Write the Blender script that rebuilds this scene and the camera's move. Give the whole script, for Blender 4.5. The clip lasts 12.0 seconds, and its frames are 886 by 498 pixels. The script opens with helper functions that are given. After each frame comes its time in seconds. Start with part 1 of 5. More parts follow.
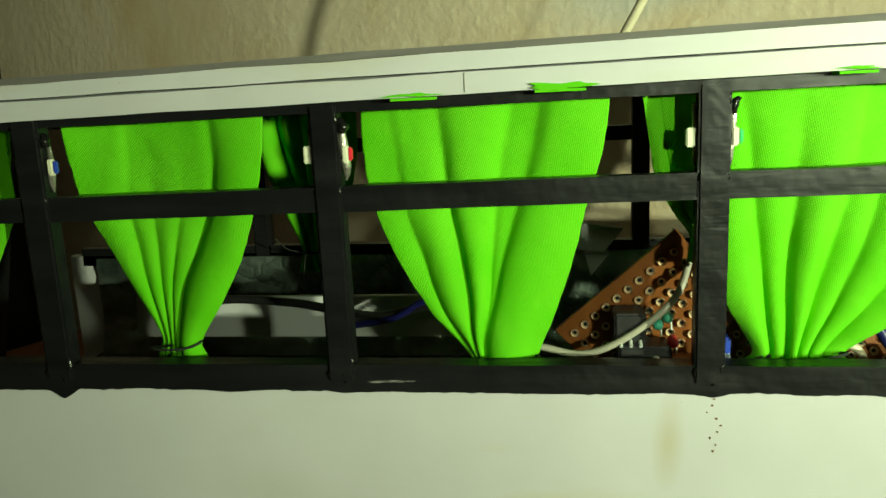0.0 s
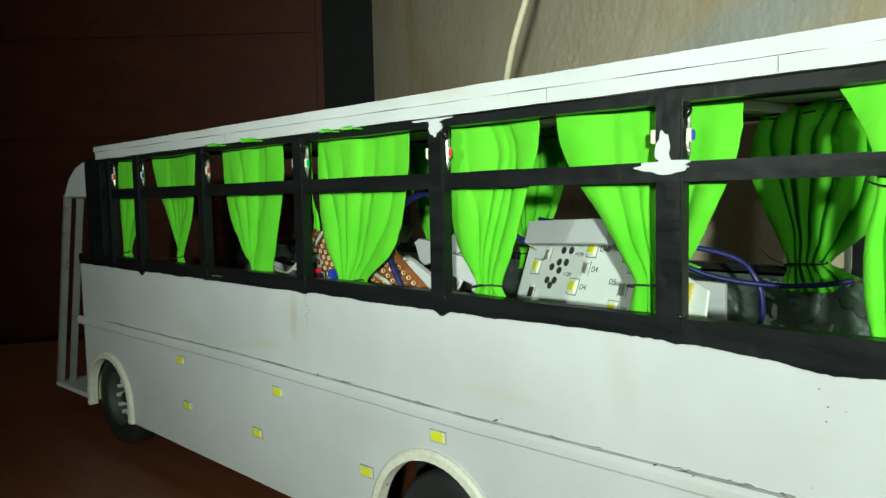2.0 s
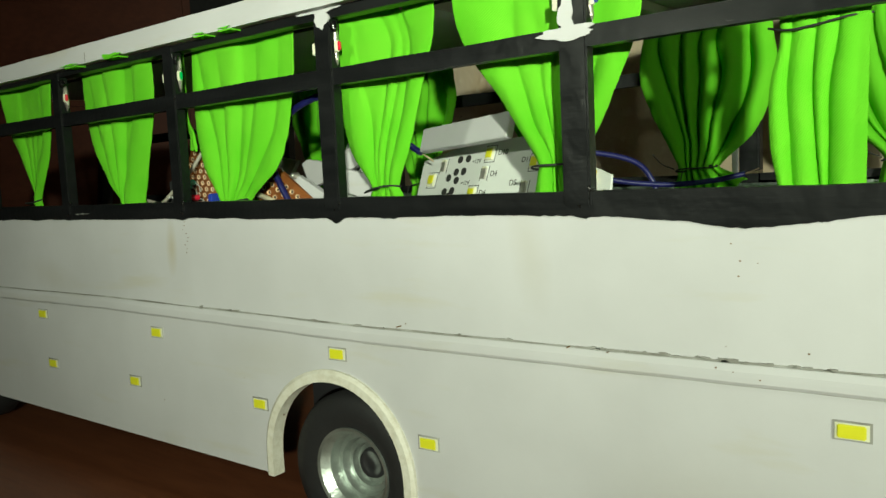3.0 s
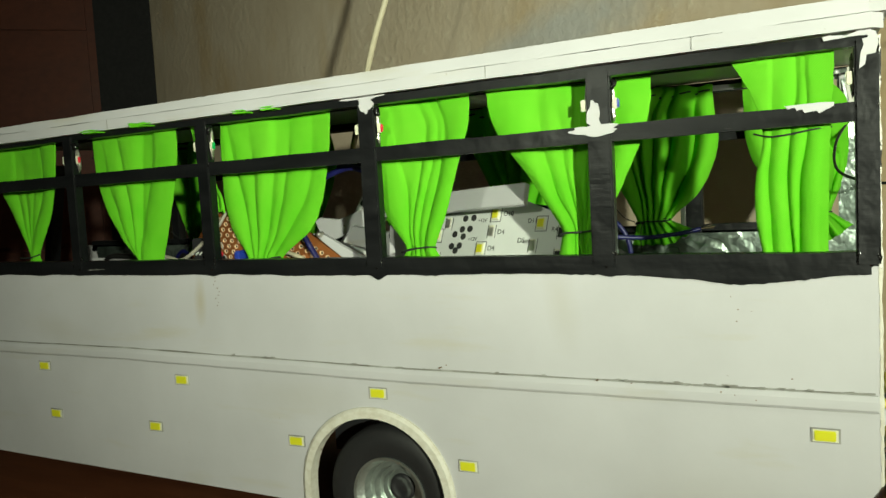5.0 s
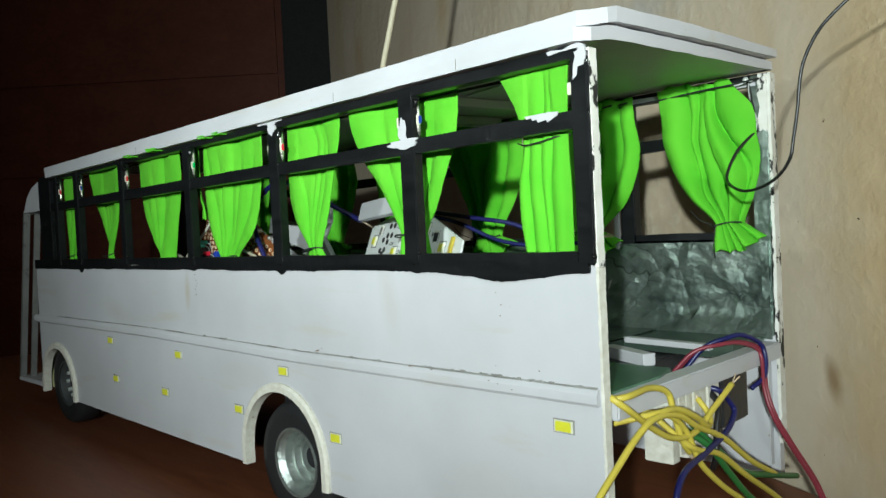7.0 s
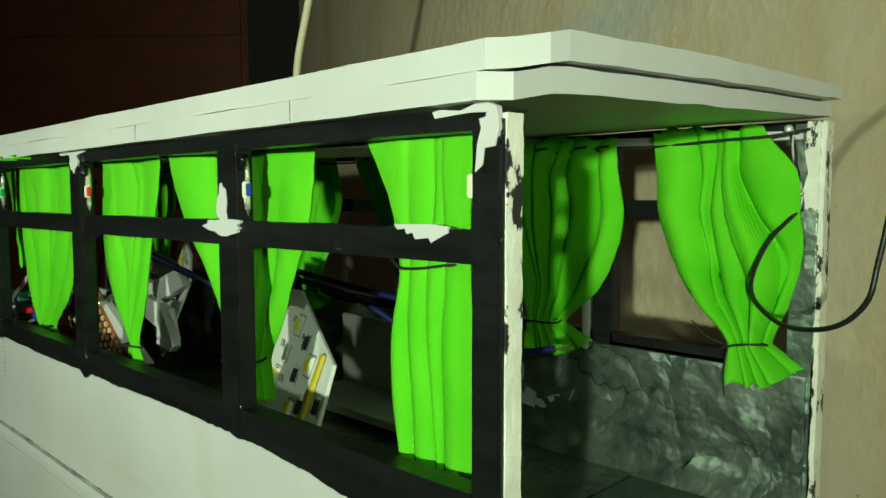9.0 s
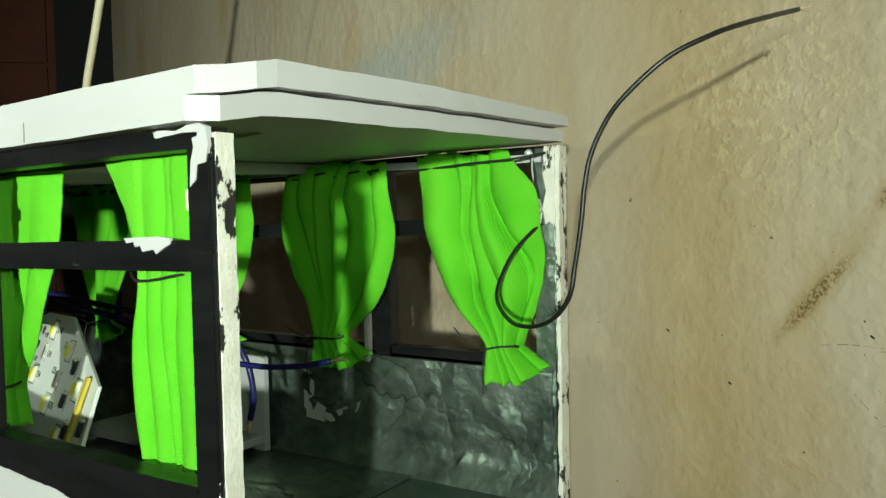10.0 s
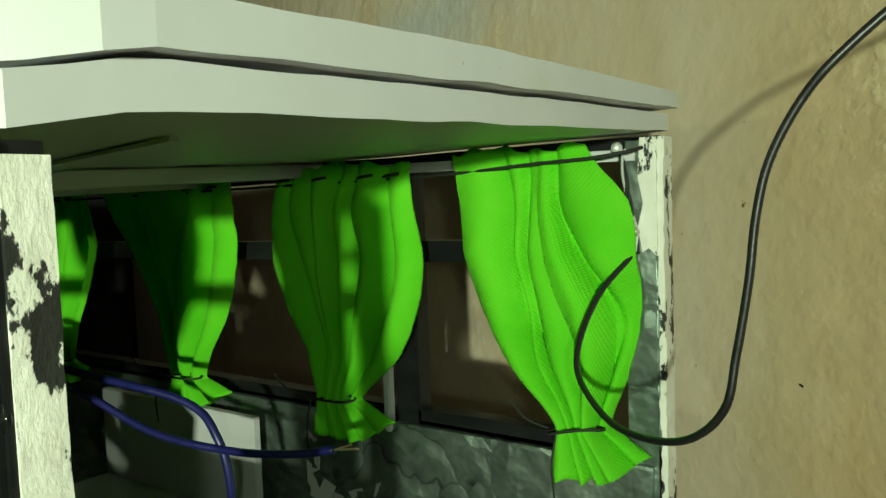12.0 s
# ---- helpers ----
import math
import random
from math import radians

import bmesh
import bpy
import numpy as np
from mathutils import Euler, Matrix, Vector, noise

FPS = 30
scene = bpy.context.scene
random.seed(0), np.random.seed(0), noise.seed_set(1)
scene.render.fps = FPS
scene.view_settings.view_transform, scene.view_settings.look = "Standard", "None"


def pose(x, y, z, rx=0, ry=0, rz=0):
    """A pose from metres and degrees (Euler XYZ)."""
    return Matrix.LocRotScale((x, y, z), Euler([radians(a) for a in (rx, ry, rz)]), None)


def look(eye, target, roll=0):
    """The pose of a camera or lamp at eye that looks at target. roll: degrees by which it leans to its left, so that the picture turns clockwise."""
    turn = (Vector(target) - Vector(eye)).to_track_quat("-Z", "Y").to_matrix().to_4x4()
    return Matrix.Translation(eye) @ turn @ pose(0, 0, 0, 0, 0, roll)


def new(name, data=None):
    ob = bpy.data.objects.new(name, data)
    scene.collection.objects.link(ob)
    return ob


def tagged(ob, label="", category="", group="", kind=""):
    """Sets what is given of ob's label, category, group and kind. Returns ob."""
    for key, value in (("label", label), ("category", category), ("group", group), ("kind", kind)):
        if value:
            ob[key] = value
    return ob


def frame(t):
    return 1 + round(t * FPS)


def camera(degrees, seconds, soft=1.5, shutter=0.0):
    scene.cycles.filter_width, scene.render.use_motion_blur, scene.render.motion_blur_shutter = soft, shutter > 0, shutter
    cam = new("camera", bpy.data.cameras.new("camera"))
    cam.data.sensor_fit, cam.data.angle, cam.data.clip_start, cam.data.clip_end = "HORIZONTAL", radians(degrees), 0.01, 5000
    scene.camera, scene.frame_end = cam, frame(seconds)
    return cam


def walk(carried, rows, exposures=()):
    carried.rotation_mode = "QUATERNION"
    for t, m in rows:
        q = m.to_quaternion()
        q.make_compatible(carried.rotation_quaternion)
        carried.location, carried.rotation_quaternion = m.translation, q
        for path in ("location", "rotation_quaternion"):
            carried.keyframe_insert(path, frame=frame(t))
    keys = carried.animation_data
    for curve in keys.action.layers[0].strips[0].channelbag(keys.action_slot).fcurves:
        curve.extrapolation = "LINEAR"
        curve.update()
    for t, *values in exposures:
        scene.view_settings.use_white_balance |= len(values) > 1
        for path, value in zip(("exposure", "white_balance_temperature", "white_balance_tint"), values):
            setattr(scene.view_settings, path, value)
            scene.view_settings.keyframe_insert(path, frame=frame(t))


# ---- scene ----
cam = camera(58.84, 12.0, soft=1.5)
PATH = [
    (0, (0.0205, -0.1198, 0.1333), (-0.2667, 1.8186, -0.2670), -2.70),
    (0.3, (0.0520, -0.1457, 0.1362), (-0.4946, 1.7488, -0.1983), -3.72),
    (0.5, (0.0751, -0.1563, 0.1335), (-0.6448, 1.6911, -0.1289), -3.77),
    (1, (0.1405, -0.1630, 0.1310), (-0.9522, 1.4963, -0.0991), -2.94),
    (1.2, (0.1619, -0.1631, 0.1304), (-1.0172, 1.4372, -0.0909), -2.57),
    (1.5, (0.1960, -0.1609, 0.1288), (-1.0967, 1.3510, -0.0784), -2.24),
    (2, (0.2419, -0.1444, 0.1171), (-1.1375, 1.2947, -0.0461), -1.23),
    (2.5, (0.2641, -0.1461, 0.1022), (-1.0091, 1.3859, -0.0770), -1.76),
    (2.7, (0.2539, -0.1398, 0.0941), (-0.9738, 1.4284, -0.0887), -2.22),
    (4.3, (0.1846, -0.1645, 0.0979), (-0.6308, 1.6484, -0.1229), -2.71),
    (4.5, (0.1895, -0.1720, 0.1021), (-0.6310, 1.6400, -0.1066), -2.86),
    (5, (0.2132, -0.1884, 0.1081), (-0.6472, 1.6103, -0.0490), -3.13),
    (5.5, (0.2569, -0.1841, 0.1039), (-0.7918, 1.5156, -0.0032), -2.88),
    (6, (0.2888, -0.1743, 0.0972), (-0.9190, 1.4180, 0.0210), -2.84),
    (6.5, (0.3071, -0.1623, 0.0968), (-1.0143, 1.3375, 0.0312), -2.90),
    (7, (0.3226, -0.1482, 0.0967), (-1.0756, 1.2807, 0.0392), -2.81),
    (7.2, (0.3301, -0.1392, 0.0982), (-1.0908, 1.2667, 0.0297), -2.94),
    (8.8, (0.2854, -0.0688, 0.1234), (-1.1170, 1.3479, -0.0383), 0.22),
    (9, (0.2821, -0.0680, 0.1264), (-1.1155, 1.3536, -0.0349), -0.03),
    (9.5, (0.2838, -0.0688, 0.1261), (-1.0321, 1.4314, -0.0076), -0.76),
    (10, (0.3016, -0.0661, 0.1236), (-0.7933, 1.6056, 0.0410), -1.09),
    (10.5, (0.3062, -0.0527, 0.1282), (-0.6212, 1.7122, -0.0297), -1.68),
    (11, (0.3042, -0.0412, 0.1260), (-0.5914, 1.7410, -0.0202), -1.50),
    (11.5, (0.2865, -0.0320, 0.1273), (-0.6952, 1.7065, 0.0089), -1.42),
    (11.8, (0.2763, -0.0259, 0.1288), (-0.8126, 1.6475, 0.0104), -2.37),
    (12, (0.2683, -0.0206, 0.1316), (-0.8874, 1.6057, -0.0089), -2.04),
]
EXPOSURES = [(0, 0.30, 8800, -36), (0.5, 0.24, 7500, -29), (1, 0.28, 6600, -20), (1.5, 0.10, 6050, -17), (2, -0.18, 6300, -19), (2.3, -0.25, 6600, -18), (2.5, -0.31, 6850, -18), (4.5, -0.36, 7650, -19),
             (5, -0.38, 7450, -16), (5.5, -0.34, 6700, -9), (6.5, -0.31, 6150, -6), (7.2, -0.27, 5850, -6), (9, -0.62, 7500, -36), (9.5, -0.58, 7350, -35), (10, -0.32, 6700, -19), (10.5, -0.32, 6800, -18), (11, -0.27, 6800, -17), (11.5, -0.34, 6900, -22), (12, -0.53, 7500, -33)]
walk(cam, [(t, look(eye, target, roll)) for t, eye, target, roll in PATH], EXPOSURES)

# ---------------------------------------------------------------- light
world = bpy.data.worlds.new("world")
scene.world = world
world.use_nodes = True
world.node_tree.nodes["Background"].inputs[0].default_value = (0.62, 0.66, 0.72, 1)
world.node_tree.nodes["Background"].inputs[1].default_value = 0.05


def area_lamp(name, eye, target, size, watts, colour, spread=180.0):
    data = bpy.data.lights.new(name, "AREA")
    data.shape, data.size, data.energy, data.color = "DISK", size, watts, colour
    data.spread = math.radians(spread)
    ob = new(name, data)
    ob.matrix_world = look(eye, target)
    return ob


# three still lamps stand in for the one carried hand torch: near the walk's middle, its end and its start
area_lamp("torch_stand_in", (0.452, -0.40, 0.153), (0.148, 0.03, 0.160), 0.014, 0.67, (1.0, 0.98, 0.96), 66.0)
area_lamp("torch_stand_in", (0.312, -0.070, 0.140), (0.265, 0.06, 0.125), 0.006, 0.080, (1.0, 0.99, 0.95))
area_lamp("torch_stand_in", (0.125, -0.212, 0.150), (0.070, 0.03, 0.128), 0.008, 0.054, (1.0, 0.98, 0.96), 80.0)
# added weak fill from overhead; no lamp is known there
area_lamp("overhead_fill", (0.2, -0.7, 1.15), (0.0, 0.0, 0.0), 0.4, 0.45, (1.0, 0.95, 0.88))


# ---------------------------------------------------------------- materials
class Mat:
    def __init__(self, name, rough=0.5, metal=0.0, spec=0.5):
        self.m = bpy.data.materials.new(name)
        self.m.use_nodes = True
        self.t = self.m.node_tree
        self.b = self.t.nodes["Principled BSDF"]
        self.b.inputs["Roughness"].default_value = rough
        self.b.inputs["Metallic"].default_value = metal
        self.b.inputs["Specular IOR Level"].default_value = spec

    def n(self, kind, **kw):
        node = self.t.nodes.new(kind)
        for k, v in kw.items():
            node.inputs[k].default_value = v
        return node

    def link(self, a, b):
        self.t.links.new(a, b)

    def coords(self, scale=(1, 1, 1), which="Object"):
        tc = self.n("ShaderNodeTexCoord")
        mp = self.n("ShaderNodeMapping")
        mp.inputs["Scale"].default_value = scale
        self.link(tc.outputs[which], mp.inputs[0])
        return mp.outputs[0]

    def noise(self, scale, detail=4.0, stretch=(1, 1, 1), rough=0.55, which="Object"):
        nz = self.n("ShaderNodeTexNoise", Scale=scale, Detail=detail, Roughness=rough)
        self.link(self.coords(stretch, which), nz.inputs["Vector"])
        return nz.outputs["Fac"]

    def ramp(self, fac, stops):
        r = self.n("ShaderNodeValToRGB")
        els = r.color_ramp.elements
        while len(els) < len(stops):
            els.new(0.5)
        for e, (p, c) in zip(els, stops):
            e.position, e.color = p, (*c, 1)
        self.link(fac, r.inputs[0])
        return r.outputs[0]

    def mix(self, fac, a, b, mode="MIX"):
        mx = self.t.nodes.new("ShaderNodeMix")
        mx.data_type, mx.blend_type = "RGBA", mode
        for sock, v in ((mx.inputs[0], fac), (mx.inputs[6], a), (mx.inputs[7], b)):
            if isinstance(v, (int, float)):
                sock.default_value = v
            elif isinstance(v, tuple):
                sock.default_value = (*v, 1)
            else:
                self.link(v, sock)
        return mx.outputs[2]

    def near(self, at, size, turn, lo, hi, ragged):
        """A ragged oval spot in the x-z plane: 1 inside, 0 outside."""
        mp = self.n("ShaderNodeMapping")
        mp.vector_type = "TEXTURE"
        mp.inputs["Location"].default_value = at
        mp.inputs["Rotation"].default_value = (0, math.radians(turn), 0)
        mp.inputs["Scale"].default_value = (size[0], 1000, size[1])
        self.link(self.n("ShaderNodeTexCoord").outputs["Object"], mp.inputs[0])
        ln = self.n("ShaderNodeVectorMath")
        ln.operation = "LENGTH"
        self.link(mp.outputs[0], ln.inputs[0])
        return self.ramp(self.mix(ragged, ln.outputs["Value"], self.noise(90, 5)), [(lo, (1, 1, 1)), (hi, (0, 0, 0))])

    def both(self, a, b):
        return self.mix(1.0, a, b, "MULTIPLY")

    def colour(self, c):
        if isinstance(c, tuple):
            self.b.inputs["Base Color"].default_value = (*c, 1)
        else:
            self.link(c, self.b.inputs["Base Color"])
        return self

    def roughness(self, fac, lo, hi):
        r = self.n("ShaderNodeMapRange")
        r.inputs["To Min"].default_value, r.inputs["To Max"].default_value = lo, hi
        self.link(fac, r.inputs["Value"])
        self.link(r.outputs[0], self.b.inputs["Roughness"])
        return self

    def bump(self, *layers):
        prev = None
        for fac, strength, dist in layers:
            bp = self.n("ShaderNodeBump", Strength=strength, Distance=dist)
            self.link(fac, bp.inputs["Height"])
            if prev:
                self.link(prev, bp.inputs["Normal"])
            prev = bp.outputs[0]
        self.link(prev, self.b.inputs["Normal"])
        return self


def plain(name, c, rough=0.5, metal=0.0, grain=300.0, vary=0.12, bump=0.0003):
    m = Mat(name, rough, metal)
    a = m.noise(grain, 3)
    b = m.noise(grain / 12, 3)
    dark = tuple(v * (1 - vary) for v in c)
    light = tuple(min(1.0, v * (1 + vary)) for v in c)
    m.colour(m.mix(0.4, m.ramp(b, [(0.3, dark), (0.7, light)]), m.ramp(a, [(0.3, dark), (0.7, light)])))
    m.roughness(a, max(0.05, rough - 0.1), min(1, rough + 0.12))
    m.bump((a, 0.3, bump))
    return m.m


def foam_board():
    m = Mat("white_foam_board", 0.55)
    big, small, streak = m.noise(22, 5), m.noise(400, 3), m.noise(60, 5, (0.35, 1, 2.2))
    base = m.ramp(big, [(0.25, (0.455, 0.45, 0.465)), (0.6, (0.525, 0.52, 0.54)), (0.9, (0.565, 0.56, 0.58))])
    dirt = m.ramp(streak, [(0.58, (0, 0, 0)), (0.82, (0.8, 0.8, 0.8))])
    col = m.mix(dirt, base, (0.46, 0.43, 0.34))
    # smears of old glue and thumb marks on the side
    for at, size, turn, k, c in (((0.0375, 0, 0.0765), (0.0022, 0.007), 4, 0.55, (0.38, 0.32, 0.20)), ((0.155, 0, 0.0775), (0.012, 0.004), 80, 0.25, (0.40, 0.37, 0.30)),
                                 ((-0.03, 0, 0.066), (0.016, 0.005), 10, 0.25, (0.40, 0.37, 0.30)), ((0.075, 0, 0.0475), (0.02, 0.006), 0, 0.22, (0.41, 0.39, 0.33)), ((0.19, 0, 0.03), (0.02, 0.012), 0, 0.2, (0.42, 0.40, 0.35))):
        col = m.mix(m.both(m.near(at, size, turn, 0.3, 0.95, 0.4), (k, k, k)), col, c)
    spots = m.ramp(m.noise(620, 2), [(0.775, (0, 0, 0)), (0.785, (1, 1, 1))])
    m.colour(m.mix(spots, col, (0.30, 0.26, 0.2)))
    m.roughness(big, 0.4, 0.62)
    m.bump((small, 0.15, 0.0002), (big, 0.2, 0.002))
    return m.m


def cut_edge():
    m = Mat("cut_foam_edge", 0.75)
    a = m.noise(500, 4)
    m.colour(m.ramp(a, [(0.3, (0.56, 0.53, 0.44)), (0.55, (0.64, 0.62, 0.54)), (0.8, (0.68, 0.66, 0.60))]))
    m.bump((a, 0.6, 0.0006))
    return m.m


def black_paint():
    m = Mat("black_brushed_paint", 0.4, spec=0.3)
    brush = m.noise(260, 5, (0.12, 1, 1))
    scuff = m.noise(420, 4, (0.16, 1, 1))
    base = m.ramp(brush, [(0.3, (0.005, 0.0055, 0.006)), (0.75, (0.0095, 0.010, 0.011))])
    m.colour(m.mix(m.ramp(scuff, [(0.74, (0, 0, 0)), (0.78, (1, 1, 1))]), base, (0.22, 0.22, 0.21)))
    m.roughness(brush, 0.22, 0.55)
    m.bump((brush, 0.3, 0.0006), (m.noise(120, 3), 0.4, 0.0012))
    return m.m


def chipped_paint():
    m = Mat("chipped_black_paint", 0.6)
    chips = m.noise(210, 9, (1, 1, 0.5), 0.68)
    board = m.ramp(m.noise(160, 4), [(0.3, (0.62, 0.60, 0.53)), (0.7, (0.76, 0.75, 0.70))])
    m.colour(m.mix(m.ramp(chips, [(0.425, (1, 1, 1)), (0.440, (0, 0, 0))]), board, (0.014, 0.014, 0.013)))
    m.bump((chips, 0.6, 0.0007), (m.noise(900, 3), 0.3, 0.0003))
    return m.m


def cloth():
    m = Mat("lime_knit_cloth", 0.8, spec=0.25)
    wave = m.t.nodes.new("ShaderNodeTexWave")
    wave.bands_direction = "X"
    wave.inputs["Scale"].default_value = 760
    wave.inputs["Distortion"].default_value = 0.6
    slant = m.coords((1, 1, 1), "UV")
    slant.node.inputs["Rotation"].default_value = (0, 0, 0.45)
    m.link(slant, wave.inputs["Vector"])
    wave2 = m.t.nodes.new("ShaderNodeTexWave")
    wave2.bands_direction = "Y"
    wave2.inputs["Scale"].default_value = 700
    wave2.inputs["Distortion"].default_value = 0.8
    m.link(slant, wave2.inputs["Vector"])
    knit = m.mix(1.0, wave.outputs["Color"], wave2.outputs["Color"], "MULTIPLY")
    tone = m.ramp(m.noise(90, 4), [(0.3, (0.145, 0.60, 0.024)), (0.7, (0.195, 0.67, 0.036))])
    m.colour(m.mix(0.16, tone, m.mix(1.0, tone, knit, "MULTIPLY")))
    m.b.inputs["Sheen Weight"].default_value = 0.06
    m.b.inputs["Sheen Tint"].default_value = (0.6, 1, 0.2, 1)
    m.bump((knit, 0.42, 0.00030), (m.noise(160, 3), 0.3, 0.0012))
    # light that comes through the thin cloth
    tr = m.n("ShaderNodeBsdfTranslucent", Color=(0.14, 0.58, 0.010, 1))
    add = m.n("ShaderNodeMixShader")
    add.inputs[0].default_value = 0.10
    out = m.t.nodes["Material Output"]
    m.link(m.b.outputs[0], add.inputs[1])
    m.link(tr.outputs[0], add.inputs[2])
    m.link(add.outputs[0], out.inputs[0])
    return m.m


def plaster():
    m = Mat("lumpy_beige_plaster", 0.5)
    lumps, fine, big = m.noise(185, 3, (1, 1, 1), 0.5), m.noise(700, 4), m.noise(11, 4)
    patch = m.ramp(m.noise(7, 3), [(0.42, (0, 0, 0)), (0.6, (1, 1, 1))])
    stain = m.noise(16, 6, (1.5, 1, 0.6))
    base = m.ramp(big, [(0.3, (0.53, 0.44, 0.32)), (0.7, (0.62, 0.54, 0.42))])
    col = m.mix(m.ramp(stain, [(0.5, (0, 0, 0)), (0.78, (0.75, 0.75, 0.75))]), base, (0.46, 0.32, 0.14))
    pale = m.mix(1.0, m.ramp(lumps, [(0.57, (0, 0, 0)), (0.70, (0.55, 0.55, 0.55))]), patch, "MULTIPLY")
    col = m.mix(pale, col, (0.66, 0.60, 0.46))
    streak = m.ramp(m.noise(26, 5, (2.4, 2.4, 0.25)), [(0.55, (0, 0, 0)), (0.8, (0.5, 0.5, 0.5))])
    col = m.mix(streak, col, (0.46, 0.38, 0.27))
    # a yellow-brown run of old damp beside the bus, a rough patch above it, and a scrape of dark crumbs
    damp = m.near((0.246, 0, 0.125), (0.03, 0.12), 0, 0.35, 0.85, 0.4)
    col = m.mix(m.both(damp, (0.45, 0.45, 0.45)), col, (0.46, 0.30, 0.10))
    smudge = m.near((0.09, 0, 0.178), (0.075, 0.016), -12, 0.45, 0.9, 0.4)
    col = m.mix(m.both(smudge, (0.5, 0.5, 0.5)), col, (0.40, 0.47, 0.52))
    crust = m.both(m.near((0.266, 0, 0.150), (0.026, 0.030), 0, 0.45, 0.9, 0.4), m.ramp(m.noise(330, 3), [(0.50, (0, 0, 0)), (0.64, (0.6, 0.6, 0.6))]))
    col = m.mix(crust, col, (0.66, 0.56, 0.36))
    crumbs = m.ramp(m.noise(1500, 3), [(0.44, (0, 0, 0)), (0.56, (1, 1, 1))])
    for at, size, turn in (((0.2757, 0, 0.1048), (0.0017, 0.0120), 39), ((0.2898, 0, 0.1266), (0.0013, 0.0036), 26)):
        halo = m.near(at, (size[0] * 2.0, size[1] * 1.25), turn, 0.35, 0.95, 0.25)
        col = m.mix(m.both(halo, (0.45, 0.45, 0.45)), col, (0.36, 0.24, 0.10))
        col = m.mix(m.both(m.near(at, size, turn, 0.45, 0.95, 0.35), crumbs), col, (0.10, 0.06, 0.022))
    halo = m.near((0.2264, 0, 0.0357), (0.0032, 0.0085), -12, 0.35, 0.95, 0.4)
    col = m.mix(m.both(halo, (0.7, 0.7, 0.7)), col, (0.22, 0.13, 0.05))
    halo = m.near((0.2800, 0, 0.1120), (0.0035, 0.024), 36, 0.5, 0.95, 0.3)
    col = m.mix(m.both(halo, (0.30, 0.30, 0.30)), col, (0.42, 0.30, 0.13))
    specks = m.ramp(m.noise(330, 2), [(0.765, (0, 0, 0)), (0.775, (1, 1, 1))])
    m.colour(m.mix(specks, col, (0.16, 0.10, 0.05)))
    m.roughness(lumps, 0.52, 0.20)
    rough = m.mix(1.0, lumps, patch, "MULTIPLY")
    m.bump((rough, 0.22, 0.0018), (fine, 0.2, 0.0004), (m.noise(60, 3), 0.09, 0.004), (lumps, 0.20, 0.0016), (crust, 0.35, 0.0008), (m.both(m.near((0.300, 0, 0.10), (0.085, 0.14), 0, 0.5, 1.0, 0.3), m.ramp(m.noise(260, 2), [(0.42, (0, 0, 0)), (0.68, (1, 1, 1))])), 0.24, 0.0007))
    return m.m


def wood(name, dark, light, scale, rough, along=(1, 8, 8), spec=0.5):
    m = Mat(name, rough, spec=spec)
    grain, streak = m.noise(scale, 6, along), m.noise(scale * 0.2, 4, along)
    c = m.mix(0.5, m.ramp(grain, [(0.3, dark), (0.7, light)]), m.ramp(streak, [(0.3, dark), (0.7, light)]))
    m.colour(c)
    m.roughness(streak, rough - 0.08, rough + 0.12)
    m.bump((grain, 0.15, 0.0006))
    return m.m


def foil():
    m = Mat("crumpled_grey_foil", 0.3, 0.82)
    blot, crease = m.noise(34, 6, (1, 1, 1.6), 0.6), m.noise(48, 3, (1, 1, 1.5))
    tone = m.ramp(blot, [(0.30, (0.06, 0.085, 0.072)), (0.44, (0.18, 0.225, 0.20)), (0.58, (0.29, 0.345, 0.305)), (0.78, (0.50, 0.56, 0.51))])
    vor = m.n("ShaderNodeTexVoronoi", Scale=62.0)
    vor.feature = "DISTANCE_TO_EDGE"
    warp = m.n("ShaderNodeTexNoise", Scale=55.0, Detail=4.0)
    add = m.n("ShaderNodeVectorMath")
    add.operation = "MULTIPLY_ADD"
    m.link(m.coords((1, 1, 1)), warp.inputs["Vector"])
    m.link(warp.outputs["Color"], add.inputs[0])
    add.inputs[1].default_value = (0.03, 0.03, 0.03)
    m.link(m.coords((0.8, 1, 1.3)), add.inputs[2])
    m.link(add.outputs[0], vor.inputs["Vector"])
    # some crease lines get a dark colour for the shade in the folds
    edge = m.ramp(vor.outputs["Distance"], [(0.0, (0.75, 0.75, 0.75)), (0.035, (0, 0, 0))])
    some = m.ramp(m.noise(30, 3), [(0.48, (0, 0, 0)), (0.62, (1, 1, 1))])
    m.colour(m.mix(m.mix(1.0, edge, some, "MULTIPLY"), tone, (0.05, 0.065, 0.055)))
    m.roughness(crease, 0.24, 0.46)
    m.bump((crease, 0.4, 0.002), (vor.outputs["Distance"], 0.55, 0.003), (blot, 0.25, 0.001))
    return m.m


FOAM, EDGE, BLACK, CHIPPED, CLOTH = foam_board(), cut_edge(), black_paint(), chipped_paint(), cloth()
WALL, FOIL = plaster(), foil()
TABLE = wood("red_brown_table_board", (0.115, 0.036, 0.016), (0.19, 0.066, 0.030), 60, 0.42)
DOOR = wood("dark_brown_door_board", (0.050, 0.012, 0.006), (0.085, 0.023, 0.011), 26, 0.5, spec=0.2)
DOORFRAME = plain("black_door_frame", (0.004, 0.004, 0.0045), 0.85)
CEIL = plain("white_ceiling", (0.7, 0.69, 0.66), 0.8, grain=40)
FLOOR = plain("grey_floor", (0.25, 0.22, 0.2), 0.6, grain=30)
